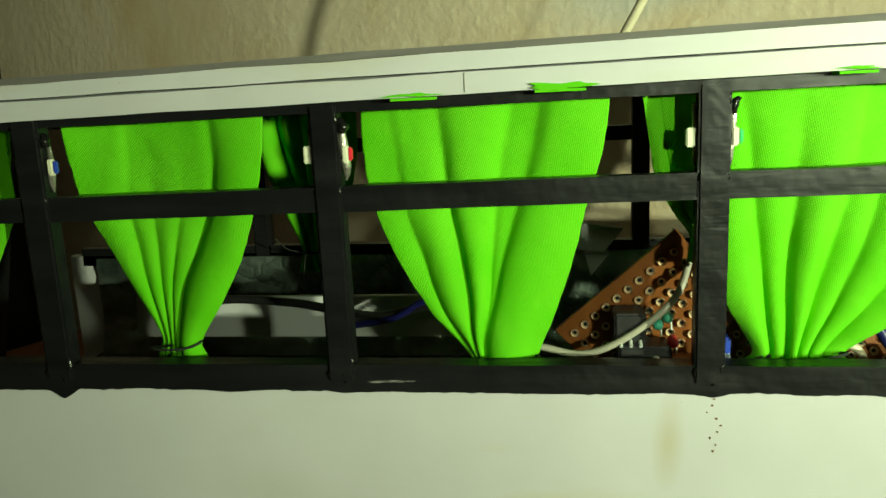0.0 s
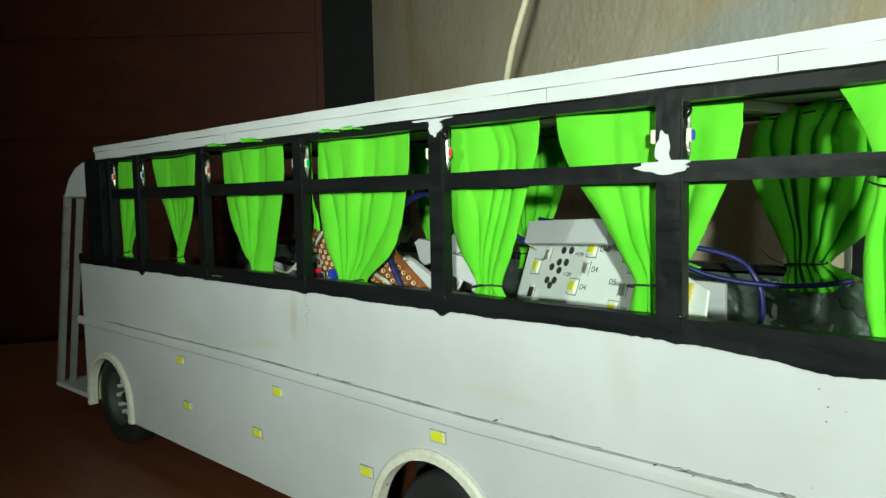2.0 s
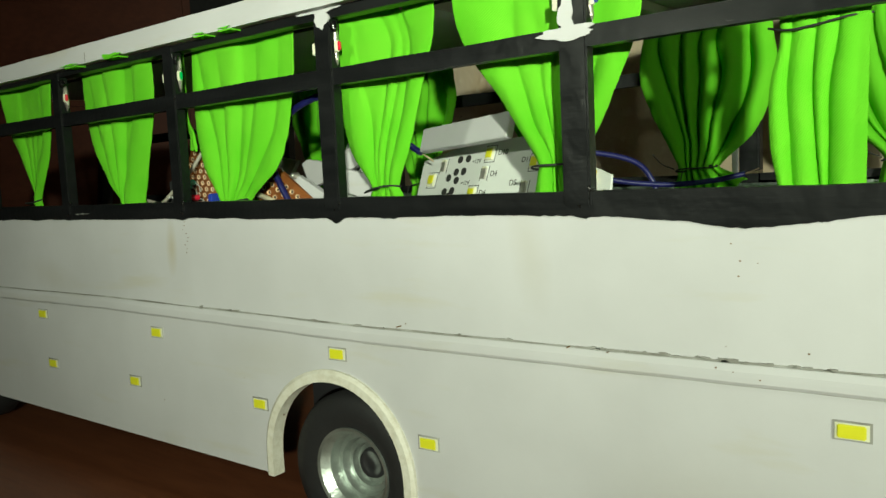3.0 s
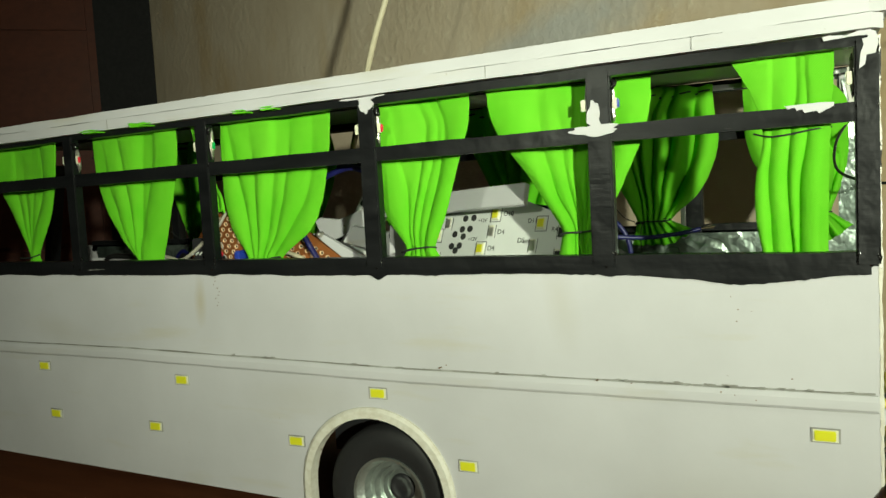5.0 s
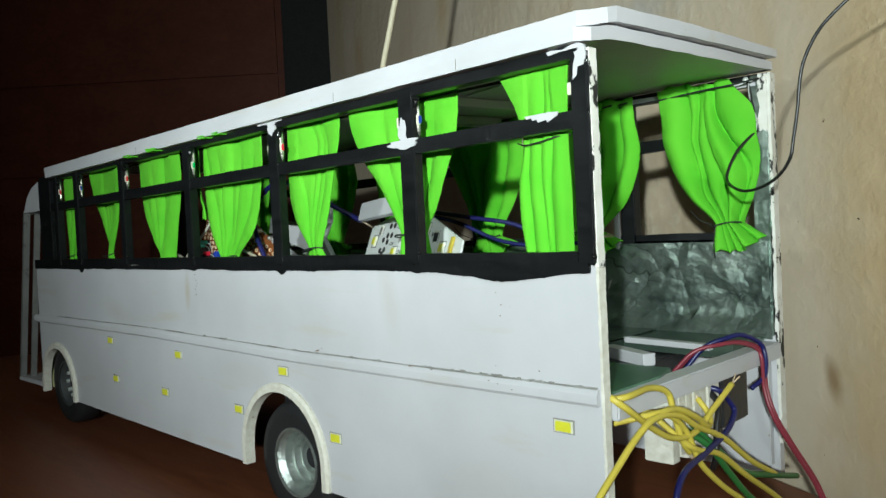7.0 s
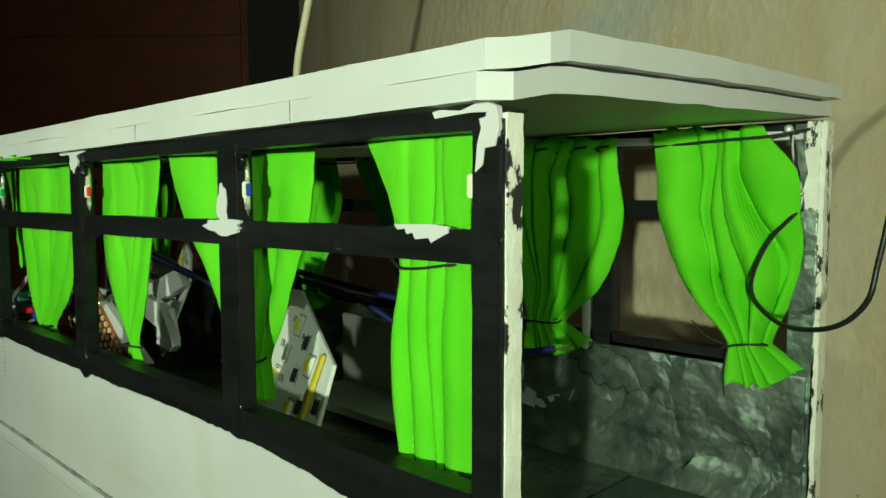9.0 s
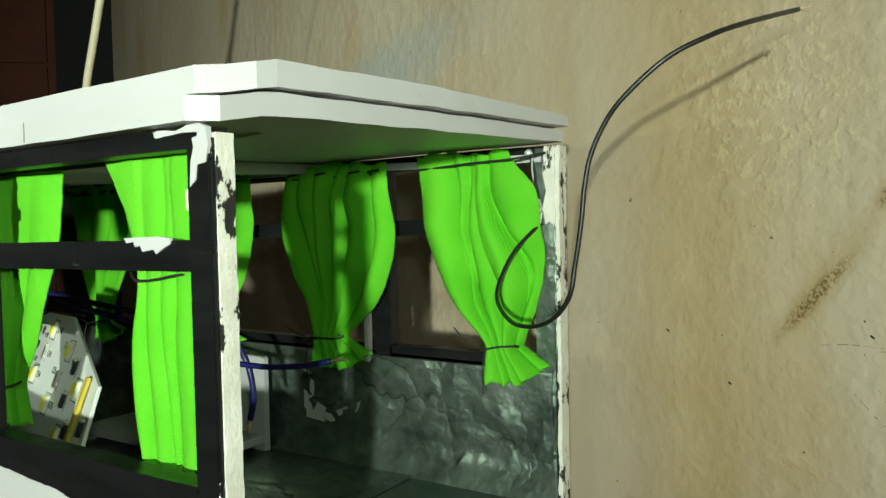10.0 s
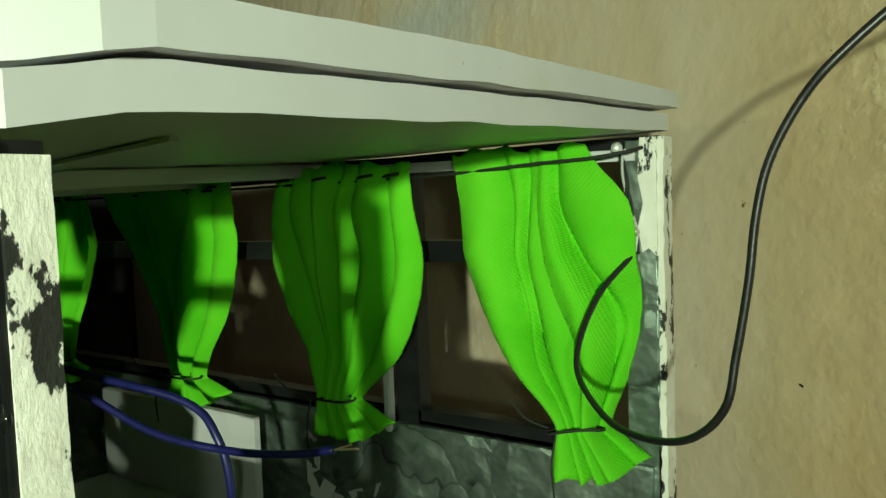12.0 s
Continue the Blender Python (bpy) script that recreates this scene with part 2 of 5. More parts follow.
RUBBER = plain("black_rubber", (0.012, 0.012, 0.013), 0.6, grain=500)
CHROME = plain("dull_silver_metal", (0.66, 0.69, 0.66), 0.38, 0.45, 500, 0.25)
RIM = plain("dull_galvanised_metal", (0.42, 0.46, 0.43), 0.34, 0.8, 260, 0.45, 0.0014)
RIMDARK = plain("dark_painted_rim", (0.07, 0.075, 0.075), 0.4, 0.3, 260, 0.4, 0.0008)
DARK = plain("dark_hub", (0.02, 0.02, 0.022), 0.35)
THREAD = plain("black_thread", (0.01, 0.012, 0.01), 0.7, grain=900)
PCB = plain("white_circuit_board", (0.70, 0.72, 0.70), 0.35, grain=200, vary=0.05)
INK = plain("black_print", (0.03, 0.03, 0.03), 0.6)
LEDWHITE = plain("white_lamp_case", (0.68, 0.68, 0.52), 0.4)
JAMB = plain("grey_plastic_strip", (0.20, 0.20, 0.19), 0.3, grain=120, vary=0.3)
YELLOWFOAM = plain("yellowed_foam", (0.44, 0.44, 0.22), 0.6, grain=150, vary=0.2)
LEDYELLOW = plain("yellow_phosphor", (0.66, 0.64, 0.04), 0.35, vary=0.06)
PERF = plain("brown_perforated_board", (0.25, 0.085, 0.024), 0.45, grain=200, vary=0.25)
COPPER = plain("tinned_copper_ring", (0.78, 0.62, 0.44), 0.35, 0.35)
RED = plain("red_lamp", (0.62, 0.02, 0.05), 0.3)
BLUE = plain("blue_lamp", (0.02, 0.05, 0.35), 0.3)
TEAL = plain("teal_part", (0.10, 0.42, 0.30), 0.3)
GREEN = plain("green_lamp", (0.02, 0.42, 0.10), 0.3)
SOLDER = plain("solder_and_foil_scrap", (0.62, 0.60, 0.55), 0.3, 0.8, 700, 0.4)
FLOORFOIL = plain("dark_green_floor_foil", (0.13, 0.19, 0.15), 0.22, 0.6, 40, 0.45, 0.0008)
FOILSCRAP = plain("torn_foil_scrap", (0.40, 0.38, 0.33), 0.28, 0.75, 500, 0.7, 0.0012)
GREENSHEET = plain("green_grey_sheet", (0.10, 0.19, 0.12), 0.22, 0.3, 60, 0.4)
# dirty glue, and the shade coloured in under the belt and round the lamps
def glue_dirt_shade():
    m = Mat("dirty_glue_and_shade_line", 0.6)
    m.colour(m.ramp(m.noise(120, 5, (1, 1, 1)), [(0.3, (0.42, 0.42, 0.40)), (0.48, (0.27, 0.265, 0.245)), (0.62, (0.17, 0.16, 0.14)), (0.72, (0.03, 0.025, 0.02))]))
    return m.m


GLUEDIRT_SHADE = glue_dirt_shade()
GLUE = plain("glossy_black_glue", (0.006, 0.006, 0.006), 0.14, 0.0, 700, 0.2, 0.0012)
DIRT = plain("brown_scrape", (0.16, 0.09, 0.04), 0.9, grain=300, vary=0.5)
WIRE = {c: plain(c + "_plastic_wire", v, 0.38, grain=300, vary=0.15) for c, v in dict(
    yellow=(0.54, 0.44, 0.06), blue=(0.009, 0.010, 0.085), green=(0.03, 0.13, 0.03), red=(0.20, 0.026, 0.042),
    black=(0.012, 0.012, 0.012), cream=(0.55, 0.50, 0.36), grey=(0.35, 0.33, 0.27)).items()}


# ---------------------------------------------------------------- mesh helpers
def finish(name, bm, mat, parent=None, label="", smooth=False):
    bmesh.ops.recalc_face_normals(bm, faces=bm.faces)
    me = bpy.data.meshes.new(name)
    bm.to_mesh(me)
    bm.free()
    for m in mat if isinstance(mat, (list, tuple)) else [mat]:
        me.materials.append(m)
    if smooth:
        me.shade_smooth()
    ob = new(name, me)
    if parent:
        ob.parent = parent
    if label:
        ob["label"] = label
    return ob


def part(name, bm, mat, parent, label="", smooth=False):
    return finish(name, bm, mat, parent, label, smooth)


def thing(name, label, category, group="", at=(0, 0, 0)):
    ob = new(name)
    ob.empty_display_size = 0.005
    ob.location = at
    return tagged(ob, label, category, group)


def box(x0, x1, y0, y1, z0, z1, bevel=0.0, bm=None, m=None):
    own = bmesh.new()
    bmesh.ops.create_cube(own, size=1)
    for v in own.verts:
        v.co = Vector((x0 + (v.co.x + 0.5) * (x1 - x0), y0 + (v.co.y + 0.5) * (y1 - y0), z0 + (v.co.z + 0.5) * (z1 - z0)))
    if bevel:
        bmesh.ops.bevel(own, geom=own.edges[:], offset=bevel, segments=2, affect="EDGES")
    if m:
        bmesh.ops.transform(own, matrix=m, verts=own.verts)
    return join(bm, own)


def join(bm, own):
    if bm is None:
        return own
    tmp = bpy.data.meshes.new("tmp")
    own.to_mesh(tmp)
    own.free()
    bm.from_mesh(tmp)
    bpy.data.meshes.remove(tmp)
    return bm


def slab(outline, y0, y1, axis="y", rough=0.0, bevel=0.0):
    """An outline in the x-z plane (or x-y with axis z), given a thickness from y0 to y1."""
    bm = bmesh.new()
    put = (lambda a, b, d: (a, d, b)) if axis == "y" else (lambda a, b, d: (a, b, d))
    vs = [bm.verts.new(put(a + random.uniform(-rough, rough), b + random.uniform(-rough, rough), y0)) for a, b in outline]
    f = bm.faces.new(vs)
    ext = bmesh.ops.extrude_face_region(bm, geom=[f])
    d = put(0, 0, y1 - y0)
    bmesh.ops.translate(bm, vec=d, verts=[v for v in ext["geom"] if isinstance(v, bmesh.types.BMVert)])
    if bevel:
        bmesh.ops.bevel(bm, geom=[e for e in bm.edges if e.is_manifold and e.calc_face_angle(0) > 0.6], offset=bevel, segments=1, affect="EDGES")
    bmesh.ops.triangulate(bm, faces=[f for f in bm.faces if len(f.verts) > 4])
    return bm


def spline(points, steps=10):
    """A smooth line through the points."""
    p = [Vector(q) for q in points]
    p = [p[0] * 2 - p[1]] + p + [p[-1] * 2 - p[-2]]
    out = []
    for i in range(1, len(p) - 2):
        for s in range(steps):
            t = s / steps
            a, b, c, d = p[i - 1:i + 3]
            out.append(0.5 * ((2 * b) + (c - a) * t + (2 * a - 5 * b + 4 * c - d) * t * t + (3 * b - a - 3 * c + d) * t ** 3))
    return out + [p[-2]]


def tube(points, r, sides=10, steps=10, bm=None, caps=True):
    line = spline(points, steps) if steps > 1 else [Vector(q) for q in points]
    bm = bm or bmesh.new()
    rings, side = [], None
    for i, q in enumerate(line):
        d = (line[min(i + 1, len(line) - 1)] - line[max(i - 1, 0)]).normalized()
        if side is None:
            side = d.orthogonal().normalized()
        side = (side - d * side.dot(d)).normalized()
        b = d.cross(side)
        rings.append([bm.verts.new(q + r * (math.cos(k * 2 * math.pi / sides) * side + math.sin(k * 2 * math.pi / sides) * b)) for k in range(sides)])
    for p, q in zip(rings, rings[1:]):
        for k in range(sides):
            bm.faces.new((p[k], p[(k + 1) % sides], q[(k + 1) % sides], q[k]))
    if caps:
        bm.faces.new(rings[0][::-1])
        bm.faces.new(rings[-1])
    return bm


def lathe(profile, sides=48, caps=False):
    """A profile of (radius, depth) turned about the y axis."""
    bm = bmesh.new()
    rings = []
    for r, d in profile:
        rings.append([bm.verts.new((r * math.cos(k * 2 * math.pi / sides), d, r * math.sin(k * 2 * math.pi / sides))) for k in range(sides)])
    for p, q in zip(rings, rings[1:]):
        for k in range(sides):
            bm.faces.new((p[k], p[(k + 1) % sides], q[(k + 1) % sides], q[k]))
    if caps:
        bm.faces.new(rings[0])
        bm.faces.new(rings[-1])
    bmesh.ops.remove_doubles(bm, verts=bm.verts, dist=1e-6)
    return bm


def blob(cx, cz, w, h, y0, y1, seed, n=22, uneven=0.3):
    """A patch with an uneven outline, flat against a wall."""
    rnd = random.Random(seed)
    ph = [rnd.uniform(0, 6.28) for _ in range(4)]
    pts = []
    for k in range(n):
        a = 2 * math.pi * k / n
        r = 1 + uneven * (0.5 * math.sin(2 * a + ph[0]) + 0.5 * math.sin(3 * a + ph[1]) + 0.4 * math.sin(5 * a + ph[2]) + 0.3 * math.sin(8 * a + ph[3]))
        pts.append((cx + 0.5 * w * r * math.cos(a), cz + 0.5 * h * r * math.sin(a)))
    return slab(pts, y0, y1)


# ---------------------------------------------------------------- the room
TOP = 0.0045         # the table's surface under the front wheels


def table_z(x):
    """The table falls a little to the rear of the bus."""
    return TOP - 0.033 * (x + 0.1)


CORNER = Vector((-0.352, 0.3816, 0))
ALONG = Vector((1, -0.41, 0)).normalized()       # the plastered wall runs this way from the corner
LEFT = Vector((-0.74, -0.67, 0)).normalized()    # the door's wall runs this way from the corner


def upright(start, way, a, b, z0, z1, depth, bm=None):
    """A board on the line start + way, from a to b along it, z0 to z1, with its depth behind the face."""
    back = Vector((way.y, -way.x, 0))
    if back.dot(start) < 0:
        back = -back
    own = bmesh.new()
    vs = []
    for d in (0, depth):
        for s, z in ((a, z0), (b, z0), (b, z1), (a, z1)):
            p = start + way * s + back * d
            vs.append(own.verts.new((p.x, p.y, z)))
    for f in ((0, 1, 2, 3), (7, 6, 5, 4), (0, 4, 5, 1), (1, 5, 6, 2), (2, 6, 7, 3), (3, 7, 4, 0)):
        own.faces.new([vs[i] for i in f])
    return join(bm, own)


def structure(name, bm, mat, label, category):
    return tagged(finish(name, bm, mat), label, category, kind="structure")


structure("wall_back", upright(CORNER, ALONG, 0, 2.2, -0.74, 1.6, 0.08), WALL, "lumpy beige plastered wall with stains and scratches", "wall")
wall_left = structure("wall_left", upright(CORNER + LEFT * 0.05, LEFT, 0.0, 1.6, -0.74, 1.6, 0.05), DOOR, "dark brown boarded door beside the wall", "door")
structure("trim_door", upright(CORNER + LEFT * 0.0, LEFT, 0.0, 0.05, -0.74, 1.6, 0.02), DOORFRAME, "black painted door frame at the wall's corner", "door frame")
# unseen walls, ceiling and floor that close the room
structure("wall_right", box(1.55, 1.63, -1.6, 0.2, -0.74, 1.6), WALL, "beige plastered wall beyond the table", "wall")
structure("wall_front", box(-1.6, 1.6, -1.68, -1.6, -0.74, 1.6), WALL, "beige plastered wall behind the table", "wall")
# added out of view to keep world light from the open corner
structure("wall_light_stop", box(-1.7, -1.62, -1.6, -0.5, -0.74, 1.6), WALL, "added plain plastered wall closing the room beyond the door", "wall")
structure("ceiling", box(-1.7, 1.7, -1.7, 0.9, 1.6, 1.65), CEIL, "plain white ceiling", "ceiling")
structure("floor", box(-1.7, 1.7, -1.7, 0.9, -0.8, -0.74), FLOOR, "plain grey floor under the table", "floor")
for i in range(9):
    z = -0.32 + 0.098 * i
    part("board", upright(CORNER + LEFT * 0.054 + Vector((0.0, -0.004, 0)), LEFT, 0.0, 1.2, z + 0.0022, z + 0.0958, 0.006), DOOR, wall_left)

table = thing("table", "red-brown wooden board table against the wall", "table")
table_edge = [(-0.39, -0.05), (-0.30, 0.15), (-0.235, 0.30), (-0.22, 0.322), (0.30, 0.108), (0.9, -0.138), (1.2, -0.262), (1.2, -0.95), (-0.70, -0.95)]
top = slab(table_edge, -0.018, 0.0, "z")
for v in top.verts:
    v.co.z += table_z(v.co.x)
part("tabletop", top, TABLE, table)
for lx, ly in ((-0.55, -0.85), (1.1, -0.85), (1.1, -0.35), (-0.25, 0.2)):
    part("leg", box(lx - 0.02, lx + 0.02, ly - 0.02, ly + 0.02, -0.74, table_z(lx) - 0.018, 0.002), TABLE, table)


# ---------------------------------------------------------------- the bus
bus = thing("model_bus", "unfinished white foam board model bus with black window frames", "model bus", at=(0.05, 0.05, TOP))


def on(name, bm, mat, label="", smooth=False, parent=None):
    ob = part(name, bm, mat, parent or bus, label, smooth)
    if parent is None:
        ob.matrix_parent_inverse = Matrix.Translation(bus.location).inverted()
    return ob


WIDE = 0.101         # outer face of the far side
REAR, REARFAR, FRONT = 0.2250, 0.2252, -0.1235
SILL0, SILL, RAIL0, RAIL1, HEAD, EAVE = 0.0848, 0.0895, 0.1170, 0.1210, 0.1325, 0.1355
POSTS = [(-0.0917, 0.0042), (-0.0655, 0.0048), (-0.0150, 0.0044), (0.0434, 0.0046), (0.1022, 0.0052), (0.1665, 0.0058), (0.2230, 0.0046)]
ARCHES = [(0.098, 0.0217, 0.0256), (-0.1030, 0.0240, 0.0232)]   # x, height of the centre, radius


def belly(x):
    """The lower edge of the sides, which falls a little to the rear."""
    return 0.0182 - 0.0195 * (x + 0.026)


def tilt(x):
    """The window rails fall a little to the front of the bus."""
    return 0.0098 * (x - 0.2)


def roof_rise(x, y):
    """The roof falls to the front and bows up towards the far side."""
    return 0.0155 * (x - 0.21) + 0.0013 * min(1.0, max(0.0, y / 0.008)) + 0.030 * min(0.1, max(0.0, y))


def moved(bm, rise):
    for v in bm.verts:
        v.co.z += rise(v.co)
    return bm


def tilted(bm):
    return moved(bm, lambda p: tilt(p.x))


def roofed(bm):
    return moved(bm, lambda p: roof_rise(p.x, p.y))


def arch_points(cx, z0, r, n=18):
    arc = [(cx + r * math.cos(a), z0 + r * math.sin(a)) for a in (math.pi * (1 - k / n) for k in range(n + 1))]
    return [(cx - r, belly(cx - r) - 0.0006)] + arc + [(cx + r, belly(cx + r) - 0.0006)]


def side_outline(x0, x1, top):
    pts = [(x0, belly(x0))]
    for cx, z0, r in sorted(ARCHES):
        pts += arch_points(cx, z0, r - 0.001)
    return pts + [(x1, belly(x1)), (x1, top), (x0, top)]


on("side_panel", slab(side_outline(FRONT - 0.004, REAR, SILL - 0.0015), 0.0, 0.0024), FOAM, "white foam board side with grey smudges")
on("side_panel", slab(side_outline(FRONT - 0.004, REARFAR, SILL - 0.0015), WIDE - 0.003, WIDE), FOAM, "white foam board side facing the wall")

# belt strip
def belt_fall(x):
    return -0.0004 - 0.0160 * min(0.11, max(0.0, x)) + 0.00012 * noise.noise((x * 60, 3.0, 0))


def wavy_strip(x0, x1, z0, z1, y0, y1, wob, seed, bottom=None, n=120, both=False):
    bm = bmesh.new()
    rows = []
    for i in range(n + 1):
        x = x0 + (x1 - x0) * i / n
        lo = z0 + (bottom(x) if bottom else wob * noise.noise((x * 60, seed, 0)))
        hi = z1 + wob * noise.noise((x * 60, seed + 9, 0)) + (bottom(x) if both else 0)
        rows.append([bm.verts.new(p) for p in ((x, y0, lo), (x, y0, hi), (x, y1, hi), (x, y1, lo))])
    for a, b in zip(rows, rows[1:]):
        for k in range(4):
            bm.faces.new((a[k], a[(k + 1) % 4], b[(k + 1) % 4], b[k]))
    bm.faces.new(rows[0][::-1])
    bm.faces.new(rows[-1])
    return bm


def half_round(x0, x1, z0, z1, out, fall, n=120):
    bm = bmesh.new()
    rows = []
    for i in range(n + 1):
        x = x0 + (x1 - x0) * i / n
        f = fall(x)
        rows.append([bm.verts.new((x, -out * d, z0 + (z1 - z0) * h + f)) for d, h in ((0, 0), (0.7, 0.02), (1, 0.18), (1.02, 0.45), (1, 0.68), (0.6, 1.0), (0, 1))])
    for a, b in zip(rows, rows[1:]):
        for k in range(7):
            bm.faces.new((a[k], a[(k + 1) % 7], b[(k + 1) % 7], b[k]))
    bm.faces.new(rows[0][::-1])
    bm.faces.new(rows[-1])
    return bm


on("belt_strip", half_round(FRONT - 0.008, REAR - 0.0005, 0.0568, 0.0606, 0.0014, belt_fall), FOAM, "raised white strip with dirt above and a shadow line below")
# a grey strip coloured in for the shadow under the belt
on("belt_shade_line", wavy_strip(FRONT, REAR - 0.001, 0.05655, 0.0568, -0.0002, 0.0, 0.00006, 8, belt_fall, 160, True), GLUEDIRT_SHADE, "thin grey joint and shadow line under the strip")
on("glue_line", wavy_strip(-0.1, REAR - 0.001, 0.0606, 0.06095, -0.0003, 0.0, 0.00022, 5, belt_fall, 160, True), GLUEDIRT_SHADE, "brown glue dirt along the strip")


rnd = random.Random(31)
for k in range(34):
    x = rnd.choice((rnd.uniform(0.04, REAR - 0.004), rnd.uniform(0.17, REAR - 0.004)))
    w = rnd.uniform(0.0006, 0.0030)
    on("dirt_clump", blob(x, 0.0608 + belt_fall(x) + rnd.uniform(-0.0001, 0.0003), w, rnd.uniform(0.0002, 0.0006), -0.0006, 0.0, k, 12, 0.4), GLUEDIRT_SHADE)


def ragged_edge(x0, x1, y0, y1, z0, z1, seed):
    """An upright strip whose two edges waver, like hand-cut board."""
    bm = bmesh.new()
    n = max(12, int((z1 - z0) / 0.0006))
    rows = []
    for i in range(n + 1):
        z = z0 + (z1 - z0) * i / n
        a = 0.00028 * noise.noise((z * 160, seed, 0)) + 0.00022 * noise.noise((z * 620, seed, 3))
        b = 0.00030 * noise.noise((z * 120, seed, 5)) + 0.00020 * noise.noise((z * 500, seed, 8))
        rows.append([bm.verts.new(q) for q in ((x0 + a, y0, z), (x1 + b, y0, z), (x1 + b * 0.6, y1, z), (x0, y1, z))])
    for a, b in zip(rows, rows[1:]):
        for k in range(4):
            bm.faces.new((a[k], a[(k + 1) % 4], b[(k + 1) % 4], b[k]))
    bm.faces.new(rows[0][::-1])
    bm.faces.new(rows[-1])
    return bm


def sill_bottom(x):
    v = 0.0006 * noise.noise((x * 31, 2.0, 0)) + 0.0003 * noise.noise((x * 130, 7.0, 0)) + 0.00025 * noise.noise((x * 700, 4.0, 0))
    for cx, dip in ((-0.015, 0.0003), (0.0445, 0.0005), (0.1030, 0.0016), (0.168, 0.0004)):
        v -= dip * math.exp(-((x - cx) / 0.0018) ** 2)
    v -= 0.0018 * math.exp(-((x + 0.0654) / 0.0018) ** 2) + 0.0024 * math.exp(-((x - 0.199) / 0.014) ** 2)
    return v


on("window_sill", wavy_strip(FRONT - 0.004, REAR - 0.0015, SILL0, SILL, -0.0006, 0.003, 0.00025, 11, sill_bottom, 520), BLACK, "black painted sill with an uneven lower edge")
on("window_rail", tilted(wavy_strip(-0.113, REAR - 0.004, RAIL0, RAIL1, -0.0006, 0.0018, 0.00015, 21)), BLACK, "thin black middle rail")
on("window_header", tilted(wavy_strip(-0.114, REAR - 0.001, HEAD, EAVE - 0.0003, -0.0006, 0.003, 0.00015, 31)), BLACK, "black painted top rail")
for cx, w in POSTS:
    on("window_post", box(cx - w / 2, cx + w / 2, -0.0011, 0.0024, SILL - 0.003, HEAD + 0.0015 + tilt(cx), 0.0004), BLACK, "black painted window post")
on("post_edge", ragged_edge(REAR - 0.0002, REAR + 0.0006, -0.0003, 0.0025, SILL - 0.0035, HEAD + 0.002, 3), CHIPPED, "bare cut edge with chipped black paint")
on("panel_edge", ragged_edge(REAR - 0.0001, REAR + 0.0006, -0.0001, 0.0025, 0.0115, SILL - 0.0036, 6), EDGE, "uneven cut edge of the side")
on("front_pillar", box(-0.1155, -0.0995, -0.0008, 0.0024, SILL, HEAD + 0.001 + tilt(-0.11), 0.0004), BLACK)

# spots where the white board shows through the paint
for i, (cx, cz, w, h) in enumerate(((0.1015, 0.1352, 0.0115, 0.0030), (0.1025, 0.1325, 0.0040, 0.0045), (0.1655, 0.1228, 0.0034, 0.0075), (0.1655, 0.1200, 0.0125, 0.0024),
                                    )):
    on("bare_patch", blob(cx, cz + tilt(cx), w, h, -0.00118 - 0.00003 * i, -0.0008, i + 3, 40, 0.24), FOAM, "white patch bare of paint")
on("bare_patch", slab([(0.2072, 0.1215), (0.2079, 0.1208), (0.2093, 0.1210), (0.2096, 0.1203), (0.2107, 0.1205), (0.2112, 0.1197), (0.2135, 0.1200), (0.2140, 0.1194), (0.2152, 0.1200), (0.2168, 0.1207), (0.2169, 0.1215), (0.2144, 0.1217)], -0.00085, -0.0004), FOAM, "white patch bare of paint")
on("bare_patch", slab([(0.2147, 0.1351), (0.2151, 0.1343), (0.2193, 0.1346), (0.2208, 0.1347), (0.2233, 0.1346), (0.2232, 0.1341), (0.2222, 0.1339), (0.2225, 0.1328), (0.2219, 0.1311), (0.2216, 0.1279), (0.2227, 0.1287), (0.2230, 0.1306), (0.2246, 0.1308), (0.2252, 0.1329), (0.2248, 0.1352), (0.2225, 0.1361), (0.2211, 0.1355), (0.2193, 0.1350), (0.2160, 0.1353)], -0.00125, -0.0004), FOAM, "white patch bare of paint")

# wheel arches
def arch_trim(cx, z0, r, y0, y1, w):
    bm = bmesh.new()
    rows = []
    n = 26
    arc = [(math.cos(a), math.sin(a), 0.0) for a in (math.pi * (1 - k / n) for k in range(n + 1))]
    low = [belly(cx - r - w) - 0.0008, belly(cx + r + w) - 0.0008]
    for dx, dz, down in [(-1, 0, low[0] - z0)] + arc + [(1, 0, low[1] - z0)]:
        rows.append([bm.verts.new(p) for p in ((cx + dx * (r + w), y0 + 0.0006, z0 + dz * (r + w) + down), (cx + dx * (r + w * 0.7), y0, z0 + dz * (r + w * 0.7) + down), (cx + dx * r, y0, z0 + dz * r + down),
                                               (cx + dx * r, y1, z0 + dz * r + down), (cx + dx * (r + w), y1, z0 + dz * (r + w) + down))])
    for a, b in zip(rows, rows[1:]):
        for k in range(5):
            bm.faces.new((a[k], a[(k + 1) % 5], b[(k + 1) % 5], b[k]))
    bm.faces.new(rows[0][::-1])
    bm.faces.new(rows[-1])
    return bm


for cx, z0, r in ARCHES:
    on("wheel_arch", arch_trim(cx, z0, r - 0.0035, -0.0014, 0.0024, 0.003), EDGE, "yellowed white foam lip round the wheel")
    on("wheel_arch", arch_trim(cx, z0, r - 0.0035, WIDE - 0.0030, WIDE + 0.0014, 0.003), EDGE)


